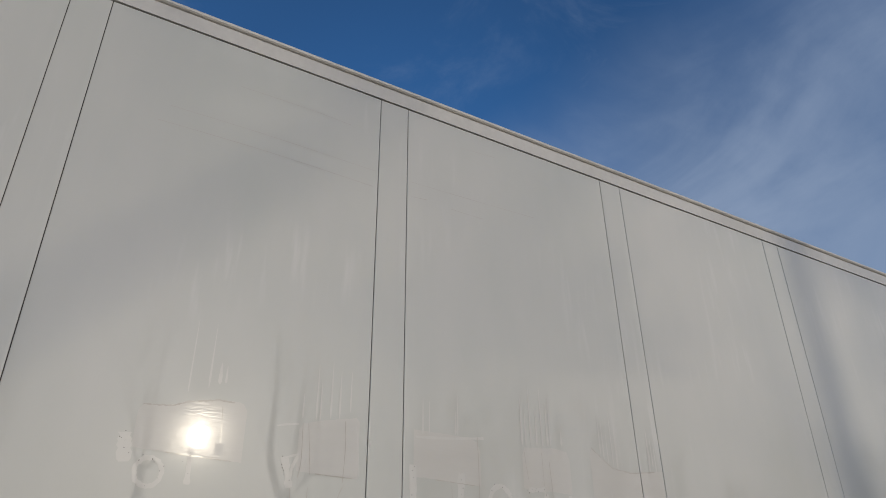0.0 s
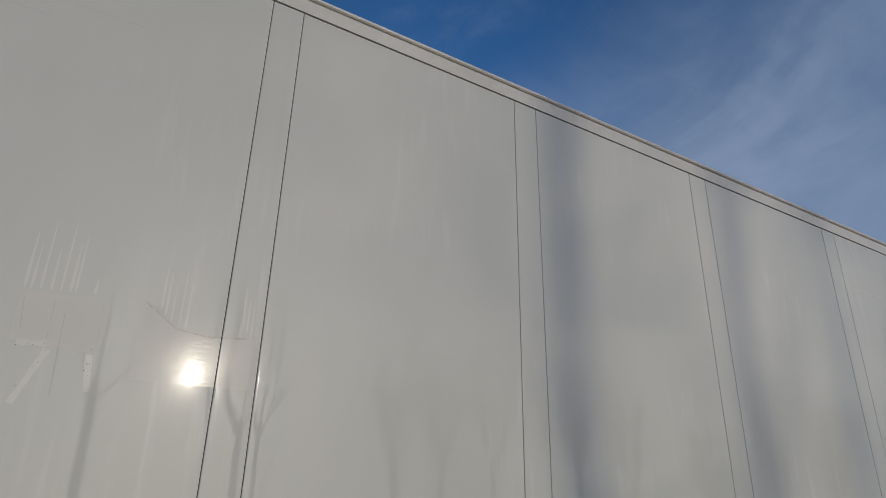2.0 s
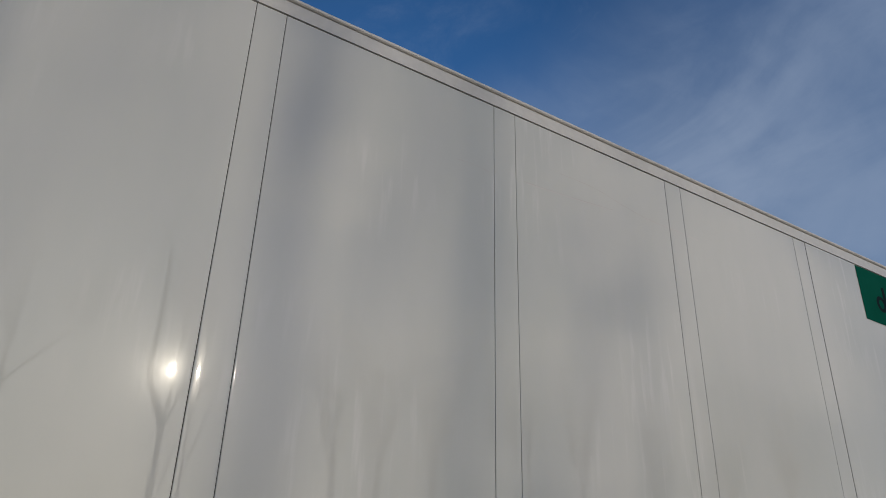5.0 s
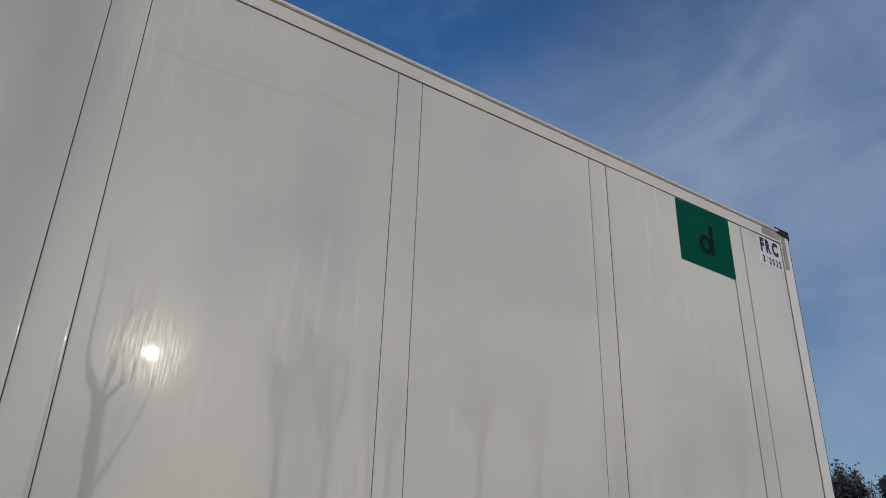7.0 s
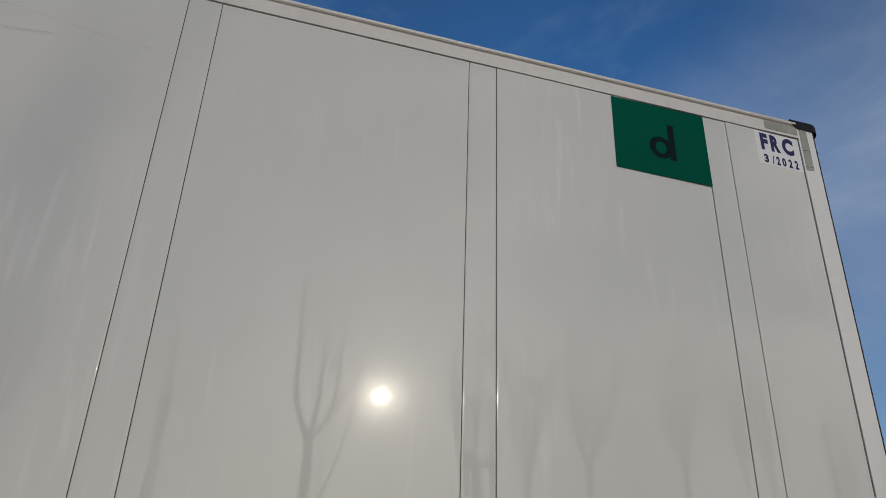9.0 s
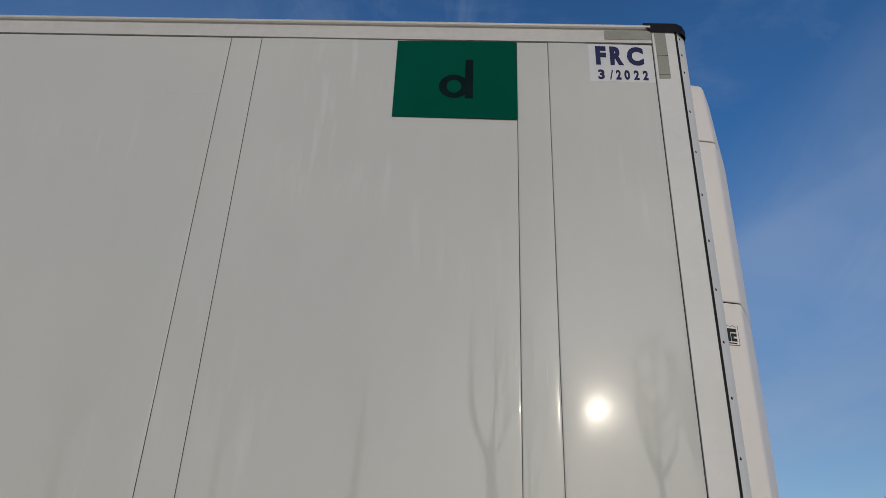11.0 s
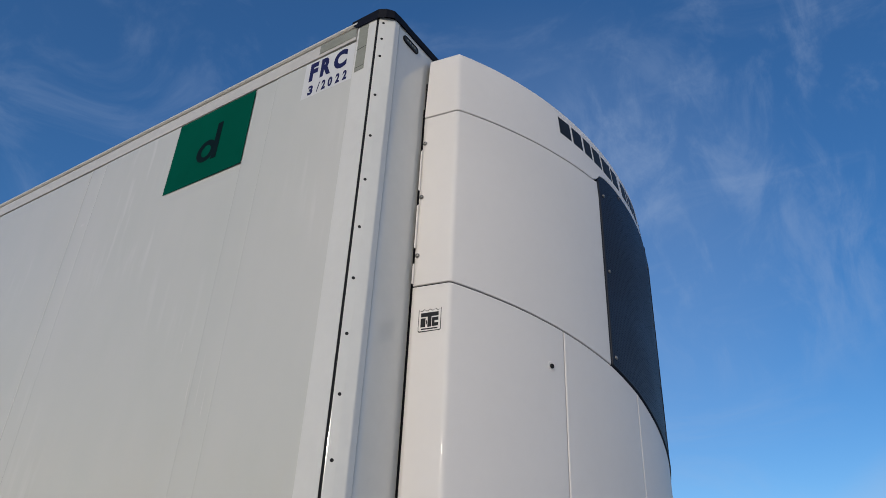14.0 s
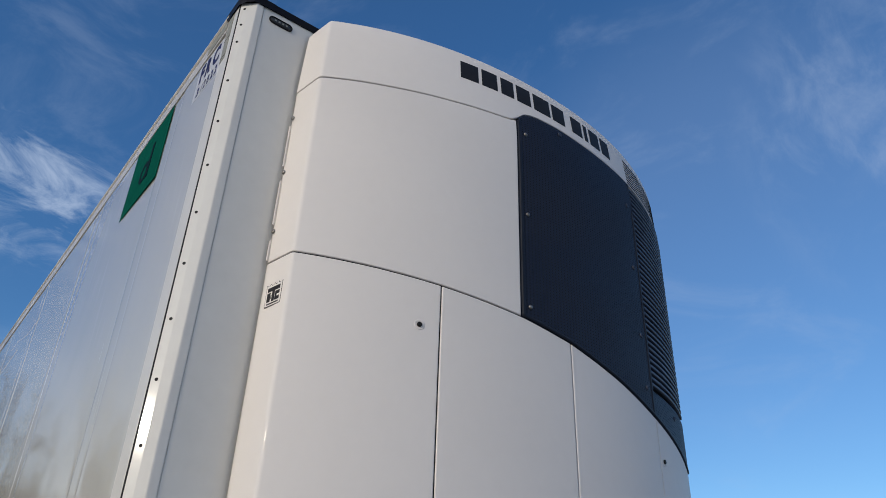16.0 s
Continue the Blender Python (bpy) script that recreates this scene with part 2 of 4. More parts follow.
POST = material("post_paint", (0.70, 0.682, 0.645), 0.5, coat=0.5, coat_rough=0.07, shine=0.25, dark=(0.645, 0.627, 0.596), scale=2.0, grain=30)
FRONT = material("front_wall_paint", (0.696, 0.679, 0.638), 0.4, coat=1.0, coat_rough=0.02, shine=0.2, dark=(0.638, 0.621, 0.58), scale=1.5, grain=20)
UNIT = material("unit_white_plastic", (0.77, 0.725, 0.692), 0.5, coat=0.05, coat_rough=0.06, shine=0.2, dark=(0.74, 0.697, 0.665), scale=1.6, grain=25,
                bump=0.015, bump_scale=120.0)
GAP = material("dark_sealant", (0.075, 0.064, 0.056), 0.7, dark=(0.02, 0.02, 0.02), grain=60)
RUBBER = material("black_rubber", (0.008, 0.008, 0.009), 0.6, shine=0.15, dark=(0.014, 0.014, 0.015), grain=70, bump=0.05, bump_scale=200)
CAP = material("black_cap_plastic", (0.005, 0.005, 0.008), 0.55, shine=0.12, dark=(0.009, 0.009, 0.013), grain=50, bump=0.05, bump_scale=150)
GREEN = material("green_film", (0.001, 0.082, 0.053), 0.6, shine=0.012, dark=(0.001, 0.072, 0.046), grain=20)
INK = material("dark_green_film", (0.003, 0.009, 0.012), 0.6, shine=0.03, dark=(0.006, 0.018, 0.02), grain=20)
NAVY = material("navy_print", (0.009, 0.010, 0.062), 0.5, shine=0.2, dark=(0.014, 0.016, 0.085), grain=60)
LABEL = material("white_label", (0.68, 0.668, 0.66), 0.35, coat=0.8, coat_rough=0.02, shine=0.06, dark=(0.645, 0.632, 0.622), grain=40)
TAPE = material("grey_cloth_tape", (0.29, 0.29, 0.238), 0.5, dark=(0.22, 0.22, 0.18), scale=9, grain=120, bump=0.15, bump_scale=300)
STEEL = material("screw_steel", (0.32, 0.3, 0.28), 0.38, metal=0.9, dark=(0.2, 0.18, 0.16), grain=200)
DARKSTEEL = material("dark_screw", (0.02, 0.019, 0.018), 0.45, metal=0.6, dark=(0.012, 0.012, 0.012), grain=200)
BLACKPRINT = material("black_print", (0.012, 0.012, 0.014), 0.5, shine=0.2, dark=(0.02, 0.02, 0.022), grain=60)
GRILLE = material("black_grille_plastic", (0.010, 0.013, 0.022), 0.5, shine=0.2, dark=(0.018, 0.022, 0.034), grain=60)
LENS = material("dark_lens", (0.012, 0.013, 0.012), 0.35, coat=0.25, coat_rough=0.2, dark=(0.02, 0.02, 0.02))
# unseen yard, its colour raised and warmed to bounce fill onto the trailer
ASPHALT = material("concrete_paving", (0.40, 0.365, 0.31), 0.85, dark=(0.30, 0.27, 0.225), scale=0.2, grain=30, bump=0.5, bump_scale=90)
BARK = material("grey_brown_bark", (0.065, 0.054, 0.043), 0.85, dark=(0.04, 0.033, 0.027), scale=3, grain=30, bump=0.5, bump_scale=25)
LEAF = material("dry_olive_leaves", (0.17, 0.135, 0.095), 0.7, dark=(0.10, 0.082, 0.056), scale=1.5, grain=9)
CHASSIS = material("dark_chassis_paint", (0.03, 0.03, 0.033), 0.5, dark=(0.05, 0.045, 0.04), grain=20)
RESIDUE = material("glue_residue", (0.622, 0.592, 0.550), 0.115, coat=0.6, coat_rough=0.014, dark=(0.602, 0.570, 0.527), scale=6, grain=60, spread=0.03,
                   bump=0.014, bump_scale=60, stretch=(0.4, 1, 3), shine=0.045, peel=0.006, peel_scale=60)
CHALK = material("pale_wash_streak", (0.634, 0.606, 0.566), 0.38, coat=0.6, coat_rough=0.03, shine=0.3, dark=(0.615, 0.585, 0.545), scale=30, grain=120)
SCRATCH = material("brown_scratch", (0.47, 0.425, 0.385), 0.5, coat=0.4, coat_rough=0.05, shine=0.1, dark=(0.55, 0.51, 0.47), scale=14, grain=160)
SCUFF = material("grey_scuff", (0.57, 0.535, 0.497), 0.35, coat=0.85, coat_rough=0.04, shine=0.15, dark=(0.586, 0.559, 0.52), scale=20, grain=120)


def perforated():
    """Black plastic with rows of small round holes."""
    m = material("perforated_grille", (0.011, 0.016, 0.034), 0.5, shine=0.2, dark=(0.019, 0.024, 0.041), grain=60)
    nt = m.node_tree
    b = nt.nodes["Principled BSDF"]
    tc, sep = nt.nodes.new("ShaderNodeTexCoord"), nt.nodes.new("ShaderNodeSeparateXYZ")
    nt.links.new(tc.outputs["Object"], sep.inputs["Vector"])
    sums = []
    for axis, pitch in (("Y", 0.0155), ("Z", 0.012)):
        q = nt.nodes.new("ShaderNodeMath")
        q.operation, q.inputs[1].default_value = "DIVIDE", pitch
        nt.links.new(sep.outputs[axis], q.inputs[0])
        f = nt.nodes.new("ShaderNodeMath")
        f.operation = "FRACT"
        nt.links.new(q.outputs["Value"], f.inputs[0])
        c = nt.nodes.new("ShaderNodeMath")
        c.operation, c.inputs[1].default_value = "SUBTRACT", 0.5
        nt.links.new(f.outputs["Value"], c.inputs[0])
        p = nt.nodes.new("ShaderNodeMath")
        p.operation, p.inputs[1].default_value = "POWER", 2
        nt.links.new(c.outputs["Value"], p.inputs[0])
        sums.append(p)
    add = nt.nodes.new("ShaderNodeMath")
    nt.links.new(sums[0].outputs["Value"], add.inputs[0])
    nt.links.new(sums[1].outputs["Value"], add.inputs[1])
    hole = nt.nodes.new("ShaderNodeMapRange")
    hole.inputs["From Min"].default_value, hole.inputs["From Max"].default_value = 0.035, 0.085
    nt.links.new(add.outputs["Value"], hole.inputs["Value"])
    mix = nt.nodes.new("ShaderNodeMixRGB")
    mix.inputs["Color1"].default_value = (0.002, 0.002, 0.003, 1)
    old = b.inputs["Base Color"].links[0].from_socket
    nt.links.new(old, mix.inputs["Color2"])
    nt.links.new(hole.outputs["Result"], mix.inputs["Fac"])
    nt.links.new(mix.outputs["Color"], b.inputs["Base Color"])
    bn = nt.nodes.new("ShaderNodeBump")
    bn.inputs["Strength"].default_value, bn.inputs["Distance"].default_value = 0.8, 0.004
    nt.links.new(hole.outputs["Result"], bn.inputs["Height"])
    nt.links.new(bn.outputs["Normal"], b.inputs["Normal"])
    return m


PERF = perforated()
# lighter and bluer than the grille, with the slats' sky sheen in the colour
LOUVRE = material("louvre_plastic", (0.045, 0.056, 0.085), 0.45, shine=0.3, dark=(0.036, 0.045, 0.07), grain=60)
GRIME = material("brown_grime", (0.55, 0.51, 0.462), 0.5, coat=0.3, shine=0.1, dark=(0.45, 0.405, 0.355), scale=40, grain=200)
SPECK = material("dark_speck", (0.16, 0.14, 0.12), 0.7, dark=(0.10, 0.09, 0.08), scale=40)
# near-black stands in for the shade inside seams, slots and recesses
GAP_BLACK = material("black_hollow", (0.004, 0.004, 0.006), 0.8, shine=0.1, dark=(0.006, 0.006, 0.008), grain=60)


# ---- builders ----
def thing(name, at, label, category, group="", kind=""):
    e = new(name)
    e.location = at
    e.empty_display_size = 0.2
    return tagged(e, label, category, group, kind)


def under(ob, parent):
    """Parents a mesh that is given in the place's own metres."""
    if parent is not None:
        ob.parent = parent
        if parent.data is None:
            ob.matrix_parent_inverse = Matrix.Translation(-parent.location)
        elif parent.location.length:
            ob.matrix_parent_inverse = Matrix.Translation(-parent.location)
    return ob


def part(name, bm, mat, parent, label="", smooth=False):
    me = bpy.data.meshes.new(name)
    bmesh.ops.recalc_face_normals(bm, faces=bm.faces)
    bm.to_mesh(me)
    bm.free()
    me.materials.append(mat)
    if smooth:
        me.polygons.foreach_set("use_smooth", [True] * len(me.polygons))
    return tagged(under(new(name, me), parent), label)


def raw(name, verts, faces, mat, parent, label="", smooth=True):
    me = bpy.data.meshes.new(name)
    me.from_pydata([tuple(v) for v in verts], [], faces)
    me.update()
    me.materials.append(mat)
    if smooth:
        me.polygons.foreach_set("use_smooth", [True] * len(me.polygons))
    return tagged(under(new(name, me), parent), label)


def again(ob, at, parent):
    """Another piece on the same mesh."""
    o = new(ob.name.split(".")[0], ob.data)
    under(o, parent)
    o.location = at
    return o


def block(x0, x1, y0, y1, z0, z1, edge=0.0, bm=None, seg=2):
    bm = bm or bmesh.new()
    made = bmesh.ops.create_cube(bm, size=1, matrix=Matrix.LocRotScale(((x0 + x1) / 2, (y0 + y1) / 2, (z0 + z1) / 2), None, (x1 - x0, y1 - y0, z1 - z0)))
    if edge:
        edges = list({e for v in made["verts"] for e in v.link_edges})
        bmesh.ops.bevel(bm, geom=edges, offset=edge, segments=seg, affect="EDGES", profile=0.5)
    return bm


def prism(points, axis, a, b, closed=True):
    """Sweeps a 2D outline along an axis: (y, z) along x, (x, z) along y, or (x, y) along z."""
    bm = bmesh.new()
    put = {"x": lambda p, s: (s, p[0], p[1]), "y": lambda p, s: (p[0], s, p[1]), "z": lambda p, s: (p[0], p[1], s)}[axis]
    one, two = [bm.verts.new(put(p, a)) for p in points], [bm.verts.new(put(p, b)) for p in points]
    n = len(points)
    for i in range(n if closed else n - 1):
        bm.faces.new((one[i], one[(i + 1) % n], two[(i + 1) % n], two[i]))
    if closed:
        bm.faces.new(one), bm.faces.new(two)
    return bm


def lathe(profile, segments=16):
    """Turns (radius, height) pairs about z."""
    verts, faces = [], []
    for r, h in profile:
        verts += [(r * math.cos(2 * math.pi * k / segments), r * math.sin(2 * math.pi * k / segments), h) for k in range(segments)]
    for i in range(len(profile) - 1):
        for k in range(segments):
            a, b = i * segments + k, i * segments + (k + 1) % segments
            faces.append((a, b, b + segments, a + segments))
    faces.append(tuple(range((len(profile) - 1) * segments, len(profile) * segments)))
    return verts, faces


def turned(profile, way, at, segments=16):
    """A turned shape whose axis points along way, standing at a point."""
    verts, faces = lathe(profile, segments)
    q = Vector(way).to_track_quat("Z", "Y")
    return [q @ Vector(v) + Vector(at) for v in verts], faces


def tube(verts, faces, points, radii, sides):
    """A tapered tube along points, added to a list of verts and faces."""
    start = len(verts)
    for i, p in enumerate(points):
        d = (points[min(i + 1, len(points) - 1)] - points[max(i - 1, 0)]).normalized()
        u = d.orthogonal().normalized()
        v = d.cross(u)
        for k in range(sides):
            a = 2 * math.pi * k / sides
            verts.append(p + radii[i] * (math.cos(a) * u + math.sin(a) * v))
    for i in range(len(points) - 1):
        for k in range(sides):
            a, b = start + i * sides + k, start + i * sides + (k + 1) % sides
            faces.append((a, b, b + sides, a + sides))


def smooth_line(points, n=4):
    """A soft curve through points."""
    pts, out = [Vector(p) for p in points], []
    for i in range(len(pts) - 1):
        a, b, c, d = pts[max(i - 1, 0)], pts[i], pts[i + 1], pts[min(i + 2, len(pts) - 1)]
        for k in range(n):
            t = k / n
            out.append(0.5 * (2 * b + (c - a) * t + (2 * a - 5 * b + 4 * c - d) * t * t + (3 * b - a - 3 * c + d) * t ** 3))
    return out + [pts[-1]]


# ---- ground ----
bm = bmesh.new()
bmesh.ops.create_grid(bm, x_segments=8, y_segments=8, size=2500)
ground = part("ground", bm, ASPHALT, None)
tagged(ground, "grey concrete yard reaching the horizon", "ground", kind="structure")

# ---- trailer ----
BACK, FAR, LOW = -13.4, 2.46, 1.2
trailer = thing("refrigerated_trailer", (-6.7, 1.265, 0), "off-white panelled refrigerated semi-trailer parked on concrete", "trailer")
side_wall = part("side_wall", block(BACK + 0.02, -0.006, 0.0048, 0.08, LOW, 3.99), GAP, trailer, "dark joint backing behind pale side panels")

PITCH = 1.18
first = [-0.655 - PITCH * k for k in range(11)]
edges = [-0.102]
for x in first:
    edges += [x + 0.127, x]
edges.append(BACK + 0.02)
spans = sorted((b, a) for a, b in zip(edges, edges[1:]) if a - b > 0.02)
JOINT = 0.0015


def wave(x, z, seed):
    """How far a thin skin stands off a plane, in metres."""
    return 0.0011 * noise.noise((x * 1.6 + seed, z * 0.7, seed * 3.7)) + 0.00022 * noise.noise((x * 7, z * 3.5, seed))


def stand(x, z, x0, x1, seed, bow):
    """The face of one side panel at x, z."""
    u = (x - x0) / (x1 - x0)
    lean = 0.014 if x1 > -0.2 and x1 - x0 > 0.3 else 0.005 if x1 > -0.7 and x1 - x0 > 0.3 else 0.0
    return lean * (x - (x0 + x1) / 2) - bow * (4 * u * (1 - u) - 0.6) * (1 if abs(bow) > 0.001 else 0.5) + wave(x, z, seed) * min(1, 12 * min(u, 1 - u))


def bow_of(x0, x1):
    if x1 - x0 < 0.3:
        return 0.00006
    return 0.0004 if x1 > -0.2 else 0.0014 if x1 > -0.7 else 0.0005


def side_face(x, z):
    """The face of whichever side panel lies at x."""
    for k, (a, b) in enumerate(spans):
        if a + JOINT <= x <= b - JOINT:
            return stand(x, z, a + JOINT, b - JOINT, k * 1.37, bow_of(a, b))
    return 0.0


def skin(x0, x1, z0, z1, seed, bow, nx, nz):
    """A thin slightly wavy sheet with turned-back edges, facing -y."""
    lip = ((0.0, 0.0010), (0.0012, 0.00035), (0.003, 0.00009), (0.0065, 0.0))
    xs = [x0 + w for w, _ in lip] + [x0 + (x1 - x0) * i / nx for i in range(1, nx)] + [x1 - w for w, _ in reversed(lip)]
    zs = [z0 + w for w, _ in lip] + [z0 + (z1 - z0) * i / nz for i in range(1, nz)] + [z1 - w for w, _ in reversed(lip)]
    drop = [d for _, d in lip]
    verts, faces = [], []
    for j, z in enumerate(zs):
        for i, x in enumerate(xs):
            near = min(i, j, len(xs) - 1 - i, len(zs) - 1 - j)
            y = stand(x, z, x0, x1, seed, bow) + (drop[near] if near < 4 else 0)
            verts.append((x, y, z))
    n = len(xs)
    for j in range(len(zs) - 1):
        for i in range(n - 1):
            a = j * n + i
            faces.append((a, a + 1, a + n + 1, a + n))
    loop = [i for i in range(n)] + [n * j + n - 1 for j in range(1, len(zs))] + [n * (len(zs) - 1) + i for i in range(n - 2, -1, -1)] + [n * j for j in range(len(zs) - 2, 0, -1)]
    base = len(verts)
    verts += [(verts[k][0], 0.007, verts[k][2]) for k in loop]
    m = len(loop)
    faces += [(loop[k], base + k, base + (k + 1) % m, loop[(k + 1) % m]) for k in range(m)]
    return verts, faces


for k, (x0, x1) in enumerate(spans):
    wide = x1 - x0 > 0.3
    ga, gb = (0.0009 if x > -0.7 else JOINT for x in (x0, x1))
    v, f = skin(x0 + ga, x1 - gb, 1.36, 3.9175, k * 1.37, bow_of(x0, x1), 16 if wide else 4, 30)
    raw("side_panel" if wide else "joint_strip", v, f, PANEL, side_wall)

# dark strips added almost flush in the front joints keep their lines dark aslant
for x in edges:
    if -3.2 < x < -0.8:
        part("joint_sealant", block(x - 0.0016, x + 0.0016, 0.0004 if x > -1.75 else 0.0020, 0.0046, 1.37, 3.916), GAP, side_wall)

# top rail with a rolled bead, bottom rail
part("top_rail", prism([(-0.004, 3.9225), (-0.004, 3.986), (-0.001, 3.991), (0.006, 3.993), (0.006, 3.997), (-0.003, 3.999), (-0.008, 4.004),
                        (-0.009, 4.011), (-0.006, 4.017), (0.0, 4.02), (0.05, 4.02), (0.05, 3.9225)], "x", BACK, -0.103), RAIL, trailer, "pale roof rail with a rolled bead")
part("bottom_rail", block(BACK, -0.006, -0.012, 0.05, LOW - 0.06, 1.352, 0.006), RAIL, trailer)
part("roof", block(BACK, 0.03, 0.052, FAR - 0.05, 3.96, 4.008, 0.004), FRONT, trailer)
part("far_wall", block(BACK + 0.01, 0.03, FAR - 0.06, FAR, LOW, 4.01, 0.004), PANEL, trailer)
part("floor_deck", block(BACK, 0.03, 0.05, FAR - 0.06, LOW - 0.05, LOW + 0.08, 0.004), CHASSIS, trailer)
part("rear_frame", block(BACK - 0.1, BACK, 0.0, FAR, LOW - 0.06, 4.02, 0.008), POST, trailer)
for y0 in (0.06, 1.27):
    part("rear_door", block(BACK - 0.125, BACK - 0.101, y0, y0 + 1.2, LOW + 0.05, 3.95, 0.006), PANEL, trailer)

# front corner: side flange, black seal line, chamfered screw strip, front wall
part("corner_flange", prism([(-0.0995, 0.006), (-0.0995, -0.001), (-0.0985, -0.002), (-0.0065, -0.002), (-0.0055, -0.001), (-0.0055, 0.006)],
                                     "z", 1.36, 3.985), POST, trailer)
part("corner_seal", prism([(-0.0055, 0.0), (-0.004, -0.0012), (0.002, -0.0008), (0.0045, 0.001), (0.0045, 0.03), (-0.0055, 0.03)], "z", 1.3, 3.985), RUBBER, trailer, "black rubber seal line down the corner")
post = part("corner_post", prism([(0.0045, 0.0015), (0.0062, 0.0024), (0.0268, 0.0221), (0.0455, 0.0442), (0.0474, 0.0466), (0.0486, 0.0496), (0.049, 0.053), (0.049, 0.0742),
                                  (0.0455, 0.0755), (0.044, 0.0755), (0.044, 0.09), (0.0045, 0.06)], "z", 1.3, 3.992), POST, trailer, "pale chamfered corner post", smooth=False)
part("front_wall", block(-0.02, 0.0465, 0.0785, FAR - 0.0685, LOW, 3.997, 0.0015), FRONT, trailer, "glossy pale front wall")
part("corner_joint", block(0.02, 0.0425, 0.0745, 0.08, LOW, 3.99), GAP, trailer, "dark joint between post and front wall")
part("far_corner_post", block(0.0, 0.046, FAR - 0.066, FAR, 1.3, 3.99, 0.012), POST, trailer)

way = Vector((0.728, -0.685, 0))
v, f = turned([(0.0055, 0.0), (0.0055, 0.0010), (0.0047, 0.0018), (0.0024, 0.0021), (0.002, 0.0008)], way, (0, 0, 0), 12)
spot = Vector((0.0172, 0.0136, 0))
screw = raw("screw", v, f, DARKSTEEL, post)
screw.location = spot + Vector((0, 0, 3.96))
for z in [3.875, 3.785] + [3.591 - 0.1898 * k for k in range(12)]:
    again(screw, spot + Vector((0, 0, z)), post)

# black roof corner cap and the black trim along the front roof edge
cap = bmesh.new()
outline = [(-0.131, -0.0075), (0.004, -0.0075), (0.032, 0.008), (0.052, 0.034), (0.0545, 0.075), (0.054, 0.12), (-0.06, 0.12), (-0.131, 0.06)]
base_z = [4.012, 3.979, 3.982, 3.988, 3.991, 3.992, 3.99, 4.012]
low = [cap.verts.new((x, y, z)) for (x, y), z in zip(outline, base_z)]
extra = cap.verts.new((-0.106, -0.0075, 3.981))
high = [cap.verts.new((x, y, 4.027)) for x, y in outline]
crown = [cap.verts.new((x * 0.93 - 0.004, y * 0.9 + 0.008, 4.036)) for x, y in outline]
n = len(outline)
for i in range(n):
    j = (i + 1) % n
    if i == 0:
        cap.faces.new((low[0], extra, low[1], high[1], high[0]))
    else:
        cap.faces.new((low[i], low[j], high[j], high[i]))
    cap.faces.new((high[i], high[j], crown[j], crown[i]))
cap.faces.new(crown)
part("corner_cap", cap, CAP, trailer, "black plastic roof corner cap")
part("front_roof_trim", prism([(0.0, 3.996), (0.052, 3.994), (0.0535, 4.0), (0.0535, 4.026), (0.047, 4.033), (0.0, 4.033)], "y", 0.12, FAR - 0.12), CAP, trailer, "black trim along the front roof edge")

# marker lamp in the front wall
ring, verts, faces = [], [], []
lamp_at = Vector((0.0465, 0.155, 3.951))


def stadium(half, r, x, count=8):
    pts = []
    for side, a0 in ((1, -90), (-1, 90)):
        for k in range(count + 1):
            a = radians(a0 + 180 * k / count)
            pts.append(lamp_at + Vector((x, side * half + r * math.cos(a), r * math.sin(a))))
    return pts


loops = [stadium(0.033, 0.0175, 0.0), stadium(0.033, 0.0175, 0.004), stadium(0.033, 0.015, 0.006), stadium(0.033, 0.0125, 0.0055), stadium(0.033, 0.0115, 0.002)]
for lp in loops:
    verts += lp
m = len(loops[0])
for i in range(len(loops) - 1):
    faces += [(i * m + k, i * m + (k + 1) % m, (i + 1) * m + (k + 1) % m, (i + 1) * m + k) for k in range(m)]
marker = raw("marker_lamp", verts, faces, RUBBER, trailer, "black oval front marker lamp")
verts, faces = [], []
for lp in (stadium(0.033, 0.0115, 0.0015), stadium(0.033, 0.010, 0.004), stadium(0.03, 0.006, 0.0055)):
    verts += lp
for i in range(2):
    faces += [(i * m + k, i * m + (k + 1) % m, (i + 1) * m + (k + 1) % m, (i + 1) * m + k) for k in range(m)]
faces.append(tuple(range(2 * m, 3 * m)))
raw("lens", verts, faces, LENS, marker)
for k in range(4):
    v, f = turned([(0.0046, 0.0), (0.0046, 0.0006), (0.0036, 0.0012), (0.001, 0.0014)], (1, 0, 0), lamp_at + Vector((0.0054, -0.024 + 0.016 * k, 0.0)), 12)
    raw("diode", v, f, TAPE, marker, "pale diode behind the lens")


# ---- stickers and marks on the side ----
def film(name, points, y, mat, parent, label="", thick=0.0012):
    """A thin sheet with an outline given in (x, z), its face at y."""
    return part(name, prism([(x, z) for x, z in points], "y", y, y + thick), mat, parent, label)


